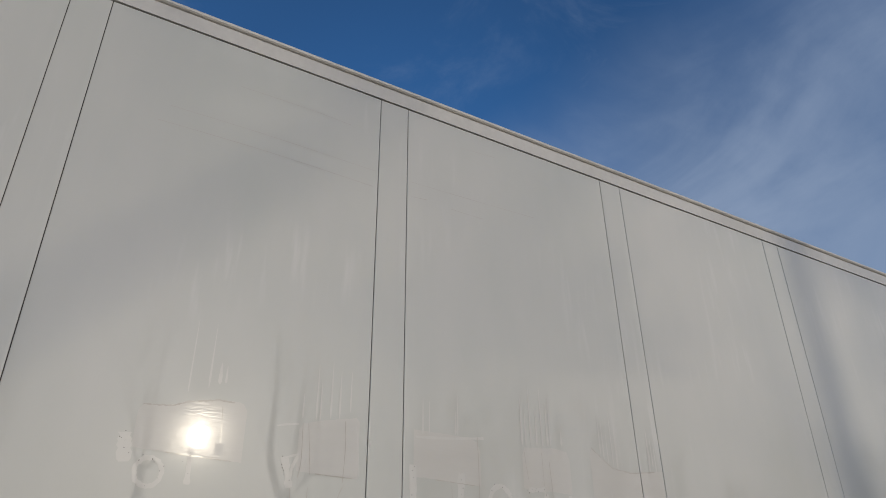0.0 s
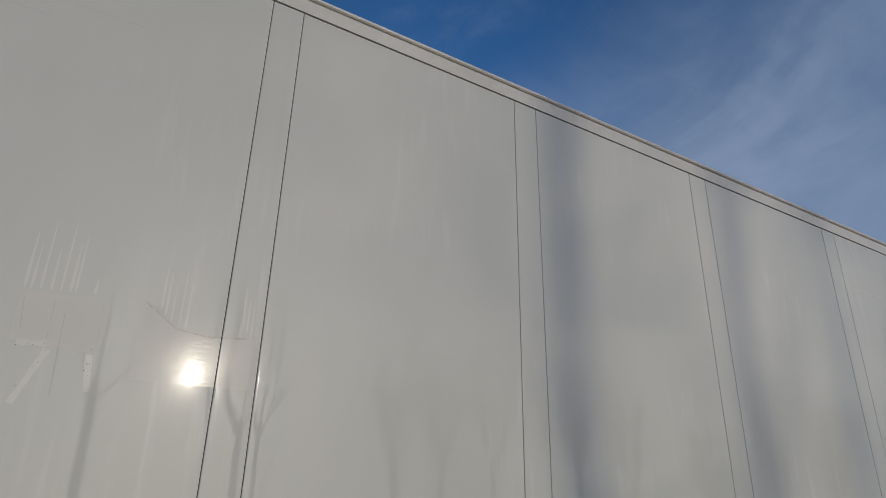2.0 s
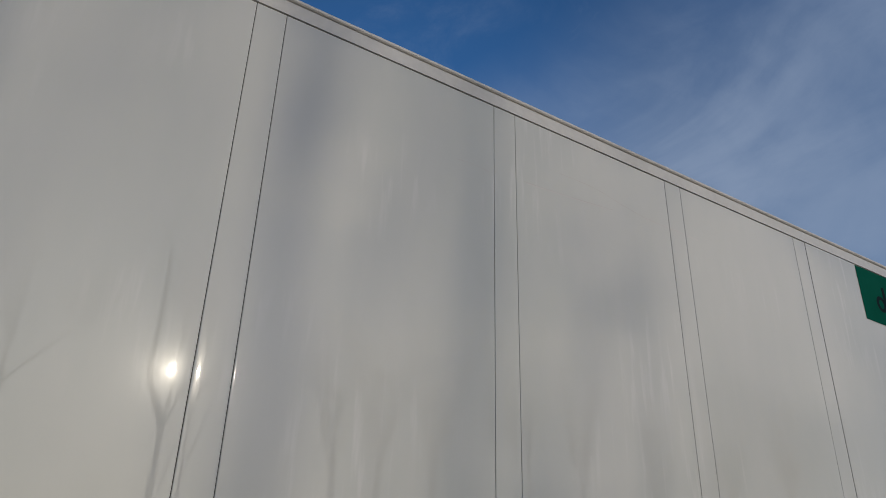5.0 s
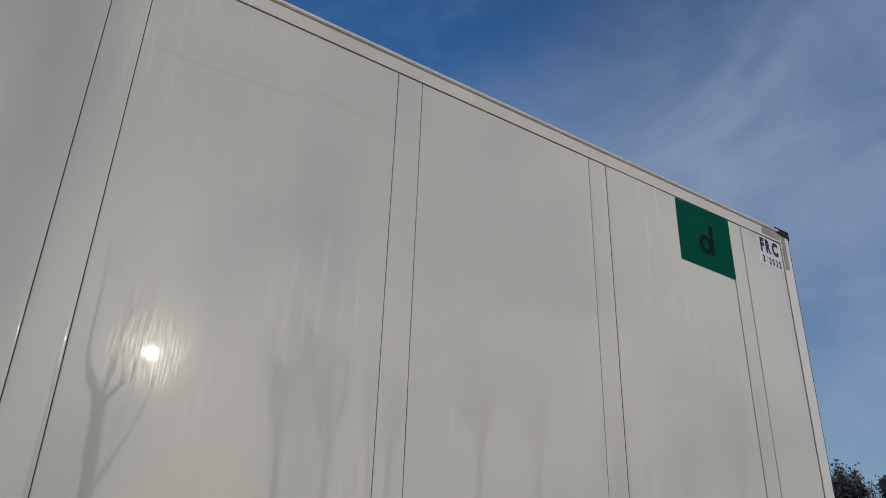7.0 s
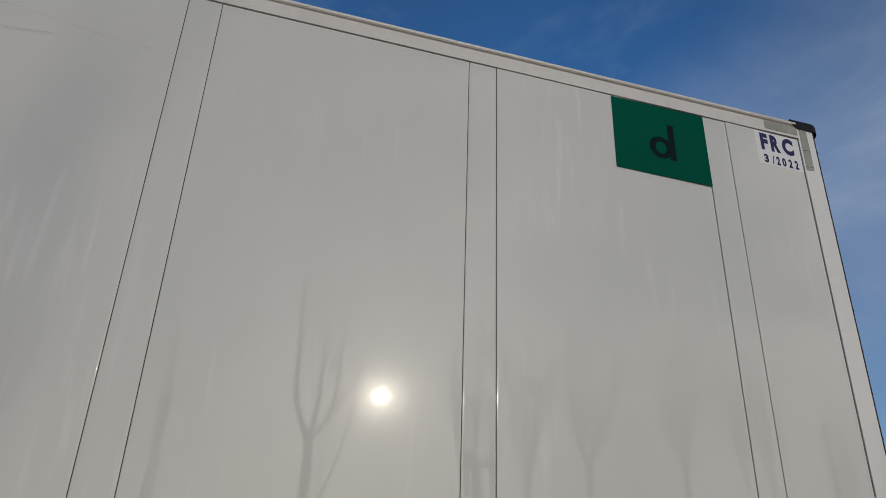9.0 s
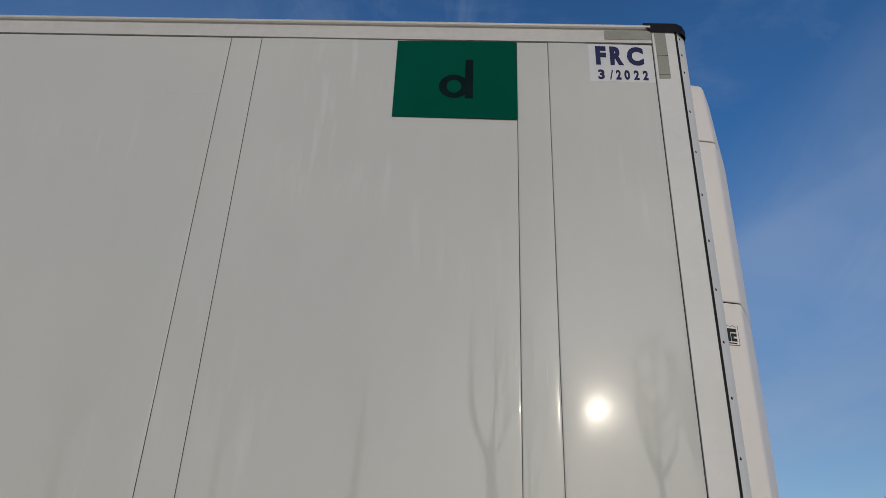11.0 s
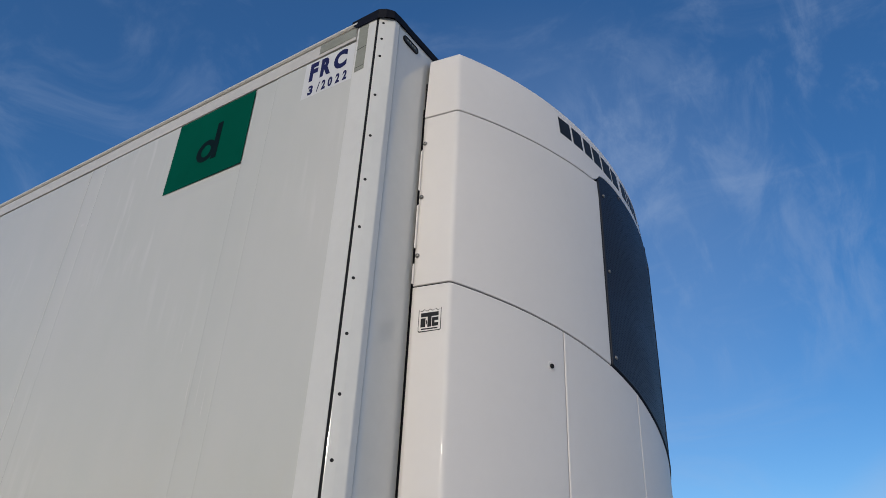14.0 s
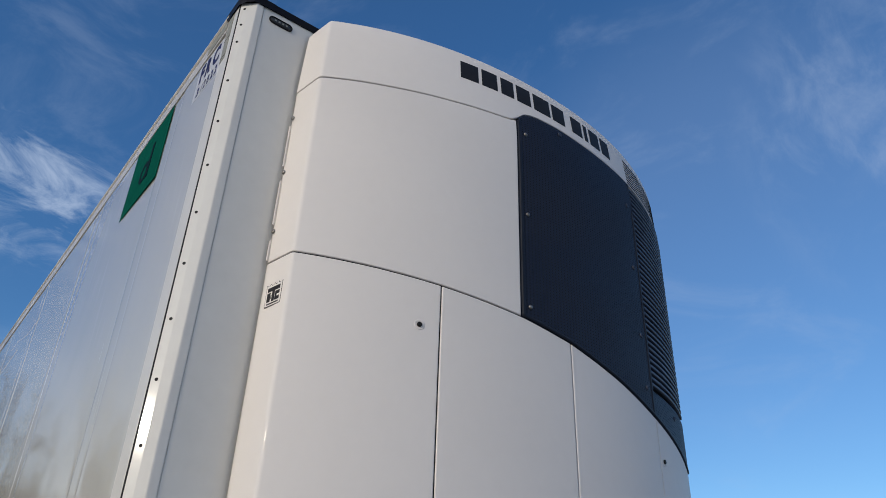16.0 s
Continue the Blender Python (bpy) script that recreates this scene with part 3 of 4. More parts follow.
def lettering(text, x0, x1, z0, z1, lift, mat, parent, bold=0.0, space=1.25):
    """Built-in font letters stretched to a box in the side's plane."""
    cu = bpy.data.curves.new("lettering", "FONT")
    cu.body, cu.size, cu.extrude, cu.offset, cu.resolution_u = text, 1.0, 0.0, bold, 4
    cu.space_character = space
    ob = new("lettering_source", cu)
    me = bpy.data.meshes.new_from_object(ob.evaluated_get(bpy.context.evaluated_depsgraph_get()))
    bpy.data.objects.remove(ob)
    bpy.data.curves.remove(cu)
    co = np.empty(len(me.vertices) * 3)
    me.vertices.foreach_get("co", co)
    co = co.reshape(-1, 3)
    lo, hi = co.min(0), co.max(0)
    out = np.empty_like(co)
    out[:, 0] = x0 + (co[:, 0] - lo[0]) / (hi[0] - lo[0]) * (x1 - x0)
    out[:, 2] = z0 + (co[:, 1] - lo[1]) / (hi[1] - lo[1]) * (z1 - z0)
    out[:, 1] = [side_face(x, z) - lift for x, z in zip(out[:, 0], out[:, 2])]
    me.vertices.foreach_set("co", out.ravel())
    me.materials.clear()
    me.materials.append(mat)
    me.name = "lettering"
    return under(new("lettering", me), parent)


def ragged(x0, x1, z0, z1, rough, seed, n=14):
    """A box outline with torn edges."""
    rng = random.Random(seed)
    pts = [(x0 + (x1 - x0) * k / n, z0 + rng.uniform(-rough, rough)) for k in range(n + 1)]
    pts += [(x1 + rng.uniform(-rough, rough), z0 + (z1 - z0) * k / 6) for k in range(1, 6)]
    pts += [(x1 - (x1 - x0) * k / n, z1 + rng.uniform(-rough, rough)) for k in range(n + 1)]
    pts += [(x0 + rng.uniform(-rough, rough), z1 - (z1 - z0) * k / 6) for k in range(1, 6)]
    return pts


green = film("green_sign", [(-1.143, 3.527), (-0.655, 3.526), (-0.656, 3.9145), (-1.143, 3.9125)], -0.0036, GREEN, trailer, "green film rectangle with a dark round mark")
bm = bmesh.new()
cx, cz, ro, ri = -0.9055, 3.680, 0.0585, 0.029
outer = [bm.verts.new((cx + ro * 1.02 * math.cos(a), -0.0046, cz + ro * math.sin(a))) for a in [2 * math.pi * k / 40 for k in range(40)]]
inner = [bm.verts.new((cx + ri * math.cos(a), -0.0046, cz + ri * 1.12 * math.sin(a))) for a in [2 * math.pi * k / 40 for k in range(40)]]
for k in range(40):
    bm.faces.new((outer[k], outer[(k + 1) % 40], inner[(k + 1) % 40], inner[k]))
part("round_mark", bm, INK, green)
film("upright_mark", [(-0.862, 3.6215), (-0.830, 3.6215), (-0.830, 3.816), (-0.862, 3.816)], -0.0050, INK, green, thick=0.001)

film("tape", ragged(-0.295, -0.104, 3.938, 3.985, 0.001, 3), -0.0056, TAPE, trailer, "grey cloth tape strip")
film("tape", [(-0.0895, 3.739), (-0.044, 3.741), (-0.0435, 3.86), (-0.0445, 3.977), (-0.089, 3.977), (-0.0885, 3.85)], -0.0036, TAPE, trailer, "grey cloth tape strip")
# the shade along the tape's folds is drawn as thin dark strips
film("tape_fold", [(-0.0892, 3.853), (-0.0437, 3.857), (-0.0437, 3.8595), (-0.0892, 3.8555)], -0.0042, GAP, trailer, thick=0.0006)
film("tape_fold", [(-0.0892, 3.758), (-0.0437, 3.760), (-0.0437, 3.7615), (-0.0892, 3.7595)], -0.0042, GAP, trailer, thick=0.0006)



def over_panels(name, x0, x1, low, high, mat, seed, rough=0.004, step=0.012, lift=0.0005, rows=5, label=""):
    """A thin film that follows the side panels and is cut at their joints; low and high give its rims."""
    rng = random.Random(seed)
    for a, b in spans:
        p, q = max(x0, a + JOINT + 0.001), min(x1, b - JOINT - 0.001)
        if q - p < 0.002:
            continue
        n = max(1, int((q - p) / step))
        verts, faces = [], []
        for k in range(n + 1):
            x = p + (q - p) * k / n
            lo, hi = low(x) + rng.uniform(-rough, rough), high(x) + rng.uniform(-rough, rough)
            for r in range(rows + 1):
                z = lo + (hi - lo) * r / rows
                verts.append((x, side_face(x, z) - lift, z))
        m = rows + 1
        for k in range(n):
            faces += [(k * m + r, (k + 1) * m + r, (k + 1) * m + r + 1, k * m + r + 1) for r in range(rows)]
        made = raw(name, verts, faces, mat, trailer, label)
    return made


def streak(name, x, z0, z1, w, mat, lift=0.0009):
    """A soft run that fades to a point at its head and narrows at its foot."""
    verts, n = [], 8
    rng = random.Random(int(-x * 1000))
    for k in range(n + 1):
        t = k / n
        z, half = z0 + (z1 - z0) * t, w * (min(1.0, 6 * t + 0.25) * (1 - t) ** 0.6) * rng.uniform(0.75, 1.1) + 0.0003
        verts += [(x - half, side_face(x - half, z) - lift, z), (x + half, side_face(x + half, z) - lift, z)]
    raw(name, verts, [(2 * k, 2 * k + 1, 2 * k + 3, 2 * k + 2) for k in range(n)], mat, trailer)


plate = over_panels("date_label", -0.364, -0.105, lambda x: 3.722 + 0.01 * max(0, -0.33 - x), lambda x: 3.9145, LABEL, 5, rough=0.0008, step=0.02, lift=0.0004, label="white label with navy letters and a date")
for sign, x0, x1 in (("F", -0.336, -0.293), ("R", -0.278, -0.223), ("C", -0.209, -0.142)):
    lettering(sign, x0, x1, 3.806, 3.904, 0.0010, NAVY, plate, 0.06)
for sign, x0, x1 in (("3", -0.331, -0.305), ("/", -0.285, -0.270), ("2", -0.260, -0.239), ("0", -0.227, -0.204), ("2", -0.189, -0.167), ("2", -0.153, -0.131)):
    lettering(sign, x0, x1, 3.732, 3.782, 0.0010, NAVY, plate, 0.015 if sign == "/" else 0.05)


def ribbon(name, points, w, mat, lift=0.0009):
    """A thin uneven run along (x, z) points on the side."""
    rng, verts = random.Random(int(abs(points[0][0]) * 1000)), []
    line = smooth_line([(x, 0, z) for x, z in points], 5)
    for k, p in enumerate(line):
        d = line[min(k + 1, len(line) - 1)] - line[max(k - 1, 0)]
        n = Vector((d.z, 0, -d.x)).normalized() * w * rng.uniform(0.6, 1.2)
        for q in (p - n, p + n):
            verts.append((q.x, side_face(q.x, q.z) - lift, q.z))
    raw(name, verts, [(2 * k, 2 * k + 1, 2 * k + 3, 2 * k + 2) for k in range(len(line) - 1)], mat, trailer)


FLECKS = ([], [])


def specks(points, seed):
    """Gathers small dark flecks about (x, z) points."""
    rng, (verts, faces) = random.Random(seed), FLECKS
    for x0, z0 in points:
        x, z, r = x0 + rng.gauss(0, 0.007), z0 + rng.gauss(0, 0.009), rng.uniform(0.0006, 0.0018)
        b = len(verts)
        verts += [(x + r * math.cos(a), side_face(x, z) - 0.0013, z + r * 1.2 * math.sin(a)) for a in (0.3, 1.6, 2.7, 3.9, 5.2)]
        faces.append(tuple(range(b, b + 5)))


# glue film left by old lettering, with grimy rims
FILMS = (((-9.62, -9.61, -9.528, -9.49, -9.406, -9.33, -9.315), (2.49, 2.51, 2.517, 2.535, 2.552, 2.552, 2.53), 2.386, 2.377),
         ((-8.748, -8.62, -8.55, -8.50, -8.485), (2.552, 2.553, 2.55, 2.545, 2.51), 2.398, 2.391), ((-8.305, -8.295, -8.16, -8.10, -8.088), (2.52, 2.548, 2.56, 2.555, 2.52), 2.402, 2.40),
         ((-7.985, -7.975, -7.93, -7.879, -7.783, -7.616), (2.56, 2.585, 2.555, 2.52, 2.511, 2.534), 2.342, 2.364),
         ((-9.148, -9.14, -9.05, -8.957, -8.946), (2.50, 2.517, 2.541, 2.561, 2.55), 2.371, 2.369))
for k, (xs, tops, low_a, low_b) in enumerate(FILMS):
    def foot(x):
        return low_a + (low_b - low_a) * (x - xs[0]) / (xs[-1] - xs[0])

    def head(x):
        return float(np.interp(x, xs, tops))
    over_panels("glue_residue", xs[0], xs[-1], foot, head, RESIDUE, 50 + k, rough=0.0015, rows=8)
    a, b = xs[0] + 0.3 * (xs[-1] - xs[0]), xs[-1] - 0.1 * (xs[-1] - xs[0])
    if k in (0, 1, 4):
        over_panels("grimy_rim", a, b, lambda x: foot(x) - 0.0015, lambda x: foot(x) + 0.0005, GRIME, 60 + k, rough=0.0009, step=0.006, lift=0.0011, rows=1)
    if k in (0, 3):
        over_panels("grimy_rim", xs[1], xs[-1] - 0.04, lambda x: head(x) - 0.004, head, GRIME, 65 + k, rough=0.0018, step=0.006, lift=0.0011, rows=1)
for pts, w in ((((-9.389, 2.533), (-9.385, 2.48), (-9.382, 2.43)), 0.0011), (((-8.496, 2.561), (-8.494, 2.48), (-8.494, 2.392), (-8.496, 2.33)), 0.0012),
               (((-8.603, 2.384), (-8.602, 2.34), (-8.603, 2.29)), 0.0008), (((-8.295, 2.53), (-8.29, 2.48), (-8.283, 2.435)), 0.0008),
               (((-8.217, 2.537), (-8.216, 2.48), (-8.215, 2.419)), 0.0008), (((-8.185, 2.508), (-8.179, 2.384), (-8.174, 2.265)), 0.0009),
               (((-8.996, 2.544), (-8.992, 2.444), (-8.996, 2.353)), 0.0014), (((-9.137, 2.518), (-9.134, 2.406), (-9.141, 2.354)), 0.0012), (((-9.119, 2.521), (-9.110, 2.442), (-9.103, 2.366)), 0.0009),
               (((-8.991, 2.346), (-9.009, 2.304), (-9.014, 2.236)), 0.0011), (((-9.162, 2.320), (-9.159, 2.270), (-9.155, 2.222)), 0.0011), (((-9.107, 2.327), (-9.108, 2.276), (-9.106, 2.227)), 0.0009)):
    ribbon("grime_run", pts, w, GRIME)
# pale ghosts of letters below the film, flecked with dirt
for k, (pts, w) in enumerate(((((-9.642, 2.424), (-9.638, 2.39), (-9.632, 2.345)), 0.018), (((-9.461, 2.42), (-9.46, 2.36), (-9.459, 2.302)), 0.009), (((-9.185, 2.405), (-9.175, 2.365), (-9.165, 2.322)), 0.012),
                              (((-8.751, 2.435), (-8.748, 2.34), (-8.746, 2.254)), 0.012), (((-8.563, 2.428), (-8.57, 2.33), (-8.576, 2.241)), 0.014),
                              (((-8.285, 2.400), (-8.25, 2.402), (-8.212, 2.406)), 0.009), (((-8.206, 2.392), (-8.235, 2.31), (-8.263, 2.232)), 0.009), (((-8.100, 2.395), (-8.092, 2.34), (-8.085, 2.289)), 0.009),
                              (((-9.384, 2.425), (-9.382, 2.408), (-9.382, 2.392)), 0.014), (((-7.898, 2.431), (-7.893, 2.38), (-7.889, 2.337)), 0.0016))):
    ribbon("wash_mark", pts, w, CHALK, 0.0007)
    if k < 8:
        (xa, za), (xb, zb) = pts[0], pts[-1]
        specks([(xa + (xb - xa) * t / 16, za + (zb - za) * t / 16) for t in range(0, 12, 2)], 90 + k)
for cx, cz, rx, rz in ((-9.565, 2.325, 0.042, 0.045), (-8.407, 2.347, 0.052, 0.062)):
    rng, verts = random.Random(int(cx * -100)), []
    for k in range(36):
        a = 2 * math.pi * k / 36
        for w in (1.0, 0.7):
            f = w + rng.uniform(-0.05, 0.05)
            x, z = cx + f * rx * math.cos(a), cz + f * rz * math.sin(a)
            verts.append((x, side_face(x, z) - 0.0009, z))
    raw("wash_mark", verts, [(2 * k, 2 * ((k + 1) % 36), 2 * ((k + 1) % 36) + 1, 2 * k + 1) for k in range(36)], CHALK, trailer)
    specks([(cx + 0.9 * rx * math.cos(0.35 * t - 1.5), cz + 0.9 * rz * math.sin(0.35 * t - 1.5)) for t in range(0, 13, 2)], 99)
tagged(raw("specks", FLECKS[0], FLECKS[1], SPECK, trailer), kind="stuff")
# faint pale wipe marks and drips
for pts, w in ((((-8.739, 2.529), (-8.62, 2.538), (-8.469, 2.558)), 0.005), (((-9.22, 2.50), (-9.19, 2.508), (-9.15, 2.515)), 0.003),
               (((-9.145, 2.417), (-9.161, 2.378), (-9.164, 2.335)), 0.005), (((-9.198, 2.404), (-9.170, 2.413), (-9.142, 2.424)), 0.003), (((-8.957, 2.536), (-8.947, 2.451), (-8.941, 2.377)), 0.0012)):
    ribbon("wipe_mark", pts, w, CHALK, 0.0006)
for x, z, top, w in ((-9.495, 2.562, 2.79, 0.003), (-9.438, 2.583, 2.79, 0.003), (-9.408, 2.60, 2.668, 0.007), (-9.39, 2.605, 2.66, 0.004), (-8.584, 2.555, 2.64, 0.004),
                     (-7.93, 2.565, 2.72, 0.004), (-7.915, 2.55, 2.70, 0.004), (-7.895, 2.535, 2.66, 0.003), (-7.87, 2.525, 2.74, 0.003), (-7.85, 2.52, 2.68, 0.005), (-7.68, 2.525, 2.62, 0.005), (-7.645, 2.53, 2.66, 0.003)):
    streak("wash_drip", x, z, top, w, CHALK)
for x, z, top, w in ((-0.671, 2.53, 2.625, 0.002), (-0.648, 2.40, 2.50, 0.0012), (-0.57, 2.46, 2.56, 0.0015), (-0.754, 2.72, 2.80, 0.001), (-0.61, 2.5, 2.7, 0.0008)):
    streak("wash_drip", x, z, top, w, CHALK)
for x, z, top, w in ((-8.302, 2.555, 2.74, 0.005), (-8.285, 2.555, 2.70, 0.004), (-8.262, 2.56, 2.78, 0.004), (-8.235, 2.56, 2.70, 0.004), (-8.21, 2.562, 2.80, 0.004),
                     (-8.185, 2.565, 2.73, 0.005), (-8.172, 2.568, 2.76, 0.004), (-8.12, 2.575, 2.63, 0.005)):
    streak("wash_drip", x, z, top, w, CHALK)
for x, z, top, w in ((-8.713, 2.54, 2.67, 0.004), (-8.688, 2.545, 2.66, 0.003), (-8.575, 2.552, 2.71, 0.003), (-7.677, 2.545, 2.70, 0.007), (-7.66, 2.545, 2.66, 0.004),
                     (-9.096, 2.536, 2.72, 0.0035), (-9.083, 2.531, 2.664, 0.003), (-9.048, 2.546, 2.74, 0.0035), (-9.018, 2.549, 2.71, 0.0035), (-9.14, 2.535, 2.616, 0.003), (-8.981, 2.576, 2.715, 0.003)):
    streak("wash_drip", x, z, top, w, CHALK)
# patches scraped with upright strokes where stickers came off
for a, b, low, high, seed in ((-3.965, -3.68, 2.345, 2.74, 41), (-2.93, -2.69, 2.29, 2.52, 42)):
    over_panels("scraped_patch", a, b, lambda x: low, lambda x: high - 0.05 * abs(x - (a + b) / 2) / (b - a), SCRAPED, seed, rough=0.006, step=0.008, lift=0.0004, rows=8)
# scuffs and scratches high on the side
over_panels("scuff", -3.22, -2.79, lambda x: 3.618 - 0.012 * max(0, (x + 3.05) * 2), lambda x: 3.620 + 0.006 * min(1, max(0, (x + 3.22) * 5)) - 0.006 * max(0, (x + 3.0) * 5), SCUFF, 31, 0.0015, 0.01, rows=2)
over_panels("scuff", -1.768, -1.738, lambda x: 3.556, lambda x: 3.572, SCUFF, 33, 0.003, 0.006, rows=2)
over_panels("scuff", -4.0, -3.45, lambda x: 3.556 + 0.06 * (x + 4.0) - 0.003, lambda x: 3.556 + 0.06 * (x + 4.0) + 0.003, SCUFF, 34, 0.0015, 0.01, rows=1)
for pts, w in ((((-9.738, 3.477), (-9.361, 3.483), (-8.935, 3.474)), 0.0009), (((-9.713, 3.55), (-9.375, 3.555), (-8.93, 3.549)), 0.0008), (((-8.77, 3.552), (-8.5, 3.559), (-8.158, 3.57)), 0.0008),
               (((-9.488, 3.736), (-9.2, 3.739), (-9.043, 3.732)), 0.0007), (((-8.528, 3.815), (-8.44, 3.82), (-8.35, 3.826)), 0.0007), (((-8.77, 3.482), (-8.73, 3.486), (-8.698, 3.489)), 0.0009), (((-8.586, 3.481), (-8.5, 3.48), (-8.43, 3.481)), 0.0008),
               (((-4.021, 3.561), (-3.72, 3.576), (-3.442, 3.596)), 0.0011), (((-3.793, 3.687), (-3.563, 3.683), (-3.366, 3.648), (-3.2, 3.625), (-3.03, 3.62)), 0.0013), (((-3.0, 3.621), (-2.95, 3.620), (-2.90, 3.619)), 0.0014),
               (((-4.404, 3.545), (-4.307, 3.55), (-4.22, 3.54)), 0.001), (((-2.052, 3.624), (-2.02, 3.626), (-1.991, 3.628)), 0.0009), (((-1.95, 3.623), (-1.92, 3.622), (-1.887, 3.623)), 0.0008)):
    ribbon("scratch", pts, w, SCRATCH, 0.0006)

# ---- refrigeration unit on the front wall ----
MID = 1.265
unit = thing("refrigeration_unit", (0.25, MID, 1.75), "white bulging refrigeration unit bolted high on the trailer front", "cooling unit")


def front(y):
    d = y - MID
    return 0.466 - 0.22 * d * d - 0.055 * d ** 4


def half_section():
    """One half of the unit's plan outline, from its back edge round the corner to its middle."""
    back, corner = Vector((0.0645, 0.2615)), Vector((front(0.285), 0.2835))
    a = corner + (back - corner).normalized() * 0.013
    b = Vector((front(0.296), 0.296))
    pts = [tuple(back.lerp(a, k / 4)) for k in range(4)] + [tuple(back.lerp(a, 0.96)), tuple(a)]
    for k in range(1, 7):
        t = k / 6
        p = (1 - t) ** 2 * a + 2 * t * (1 - t) * corner + t * t * b
        pts.append((p.x, p.y))
    pts += [(front(y), y) for y in (0.300, 0.315)] + [(front(y), y) for y in np.linspace(0.345, MID, 26)]
    return pts


HALF = half_section()
WHOLE = HALF + [(x, 2 * MID - y) for x, y in HALF[-2::-1]]
WY, WX = np.array([p[1] for p in WHOLE]), np.array([p[0] for p in WHOLE])


def seam_high(y):
    return float(np.interp(y, [0.25, 0.533, 0.747, 0.996, 1.035, 1.055, 1.085, 1.13, 1.25, 1.6, 2.3], [3.64, 3.643, 3.653, 3.672, 3.684, 3.713, 3.739, 3.753, 3.761, 3.752, 3.745]))


def seam_low(y):
    return float(np.interp(y, [0.25, 0.412, 0.736, 1.043, 1.266, 1.546, 1.744, 1.96, 2.28], [2.902, 2.886, 2.854, 2.819, 2.780, 2.710, 2.653, 2.598, 2.52]))


def skin_point(y, z, off):
    """The unit's surface at a plan width y and height z, moved out by off."""
    x = float(np.interp(y, WY, WX))
    e = 0.004
    ya, yb = max(y - e, WY[0]), min(y + e, WY[-1])
    t = Vector((float(np.interp(yb, WY, WX)) - float(np.interp(ya, WY, WX)), yb - ya)).normalized()
    k = max(0.0, (z - 3.64) / 0.32)
    return Vector((x - 0.09 * k * (x - 0.07) + t.y * off, MID + (y - MID) * (1 - 0.012 * k) - t.x * off, z))


def columns(y0, y1, edge=0.004):
    inside = [y for y in WY if y0 + 2.5 * edge < y < y1 - 2.5 * edge]
    return [y0, y0 + edge, y0 + 2 * edge] + inside + [y1 - 2 * edge, y1 - edge, y1]


def shell(name, y0, y1, low, high, rows, off, mat, parent, label="", depth=0.02, edge=0.0022, round_by=0.0018):
    """A moulded sheet on the unit's surface between two heights, with rounded rims turned back."""
    ys = columns(y0, y1, edge) if y1 - y0 > 6 * edge else [y0, (y0 + y1) / 2, y1]
    verts, faces, n = [], [], len(ys)
    flat = len(ys) == 3
    wide = 2 if rows > 2 else 1
    m = rows + 1 + 2 * wide
    for j in range(m):
        for i, y in enumerate(ys):
            lo, hi = low(y), high(y)
            z = [lo + edge * k for k in range(wide + 1)] + [lo + (hi - lo) * k / rows for k in range(1, rows)] + [hi - edge * k for k in range(wide, -1, -1)]
            z = z[j]
            rim = j in (0, m - 1) or (i in (0, n - 1) and not flat)
            verts.append(skin_point(y, z, off - (round_by if rim else 0)))
    for j in range(m - 1):
        for i in range(n - 1):
            a = j * n + i
            faces.append((a, a + 1, a + n + 1, a + n))
    loop = list(range(n)) + [n * j + n - 1 for j in range(1, m)] + [n * (m - 1) + i for i in range(n - 2, -1, -1)] + [n * j for j in range(m - 2, 0, -1)]
    base = len(verts)
    for k in loop:
        y, p = ys[k % n], verts[k]
        verts.append(skin_point(y, p.z, off - depth))
    q = len(loop)
    faces += [(loop[k], base + k, base + (k + 1) % q, loop[(k + 1) % q]) for k in range(q)]
    return raw(name, verts, faces, mat, parent, label)


G = 0.0029
Y0, Y1 = float(WY[0]), float(WY[-1])
# dark core behind the panels
core = [(x - 0.026, y + (0.012 if y < MID else -0.012)) for x, y in WHOLE]
part("core", prism([(0.05, Y0 + 0.012)] + core + [(0.05, Y1 - 0.012)], "z", 1.72, 3.70), GAP_BLACK, unit, "dark frame behind the panels")
# black block added behind the unit, standing in for the gap's shade
part("gasket", block(0.0475, 0.066, 0.276, 2.254, 1.74, 3.84, 0.003), RUBBER, unit, "black block standing in for the shaded gap behind the unit")

# header with a rounded top
ys = columns(Y0, Y1, 0.0022)
levels = [(0.0, -0.002), (0.009, 0.0), (0.018, 0.0), (0.35, 0.0), (0.7, 0.0), (1.0, 0.0)]
verts, faces, n = [], [], len(ys)
for t, off in levels:
    for y in ys:
        lo = seam_high(y) + G
        verts.append(skin_point(y, lo + (3.918 - lo) * t, off))
for z, off in ((3.938, -0.001), (3.950, -0.004), (3.957, -0.009), (3.961, -0.016), (3.963, -0.026)):
    verts += [skin_point(y, z, off) for y in ys]
rows_n = len(verts) // n
for j in range(rows_n - 1):
    faces += [(j * n + i, j * n + i + 1, (j + 1) * n + i + 1, (j + 1) * n + i) for i in range(n - 1)]
faces.append(tuple(range((rows_n - 1) * n, rows_n * n)))
base = len(verts)
verts += [skin_point(y, seam_high(y) + G, -0.02) for y in ys]
faces += [(i, base + i, base + i + 1, i + 1) for i in range(n - 1)]
header = raw("header", verts, faces, UNIT, unit, "white moulded header with dark bars of lettering")

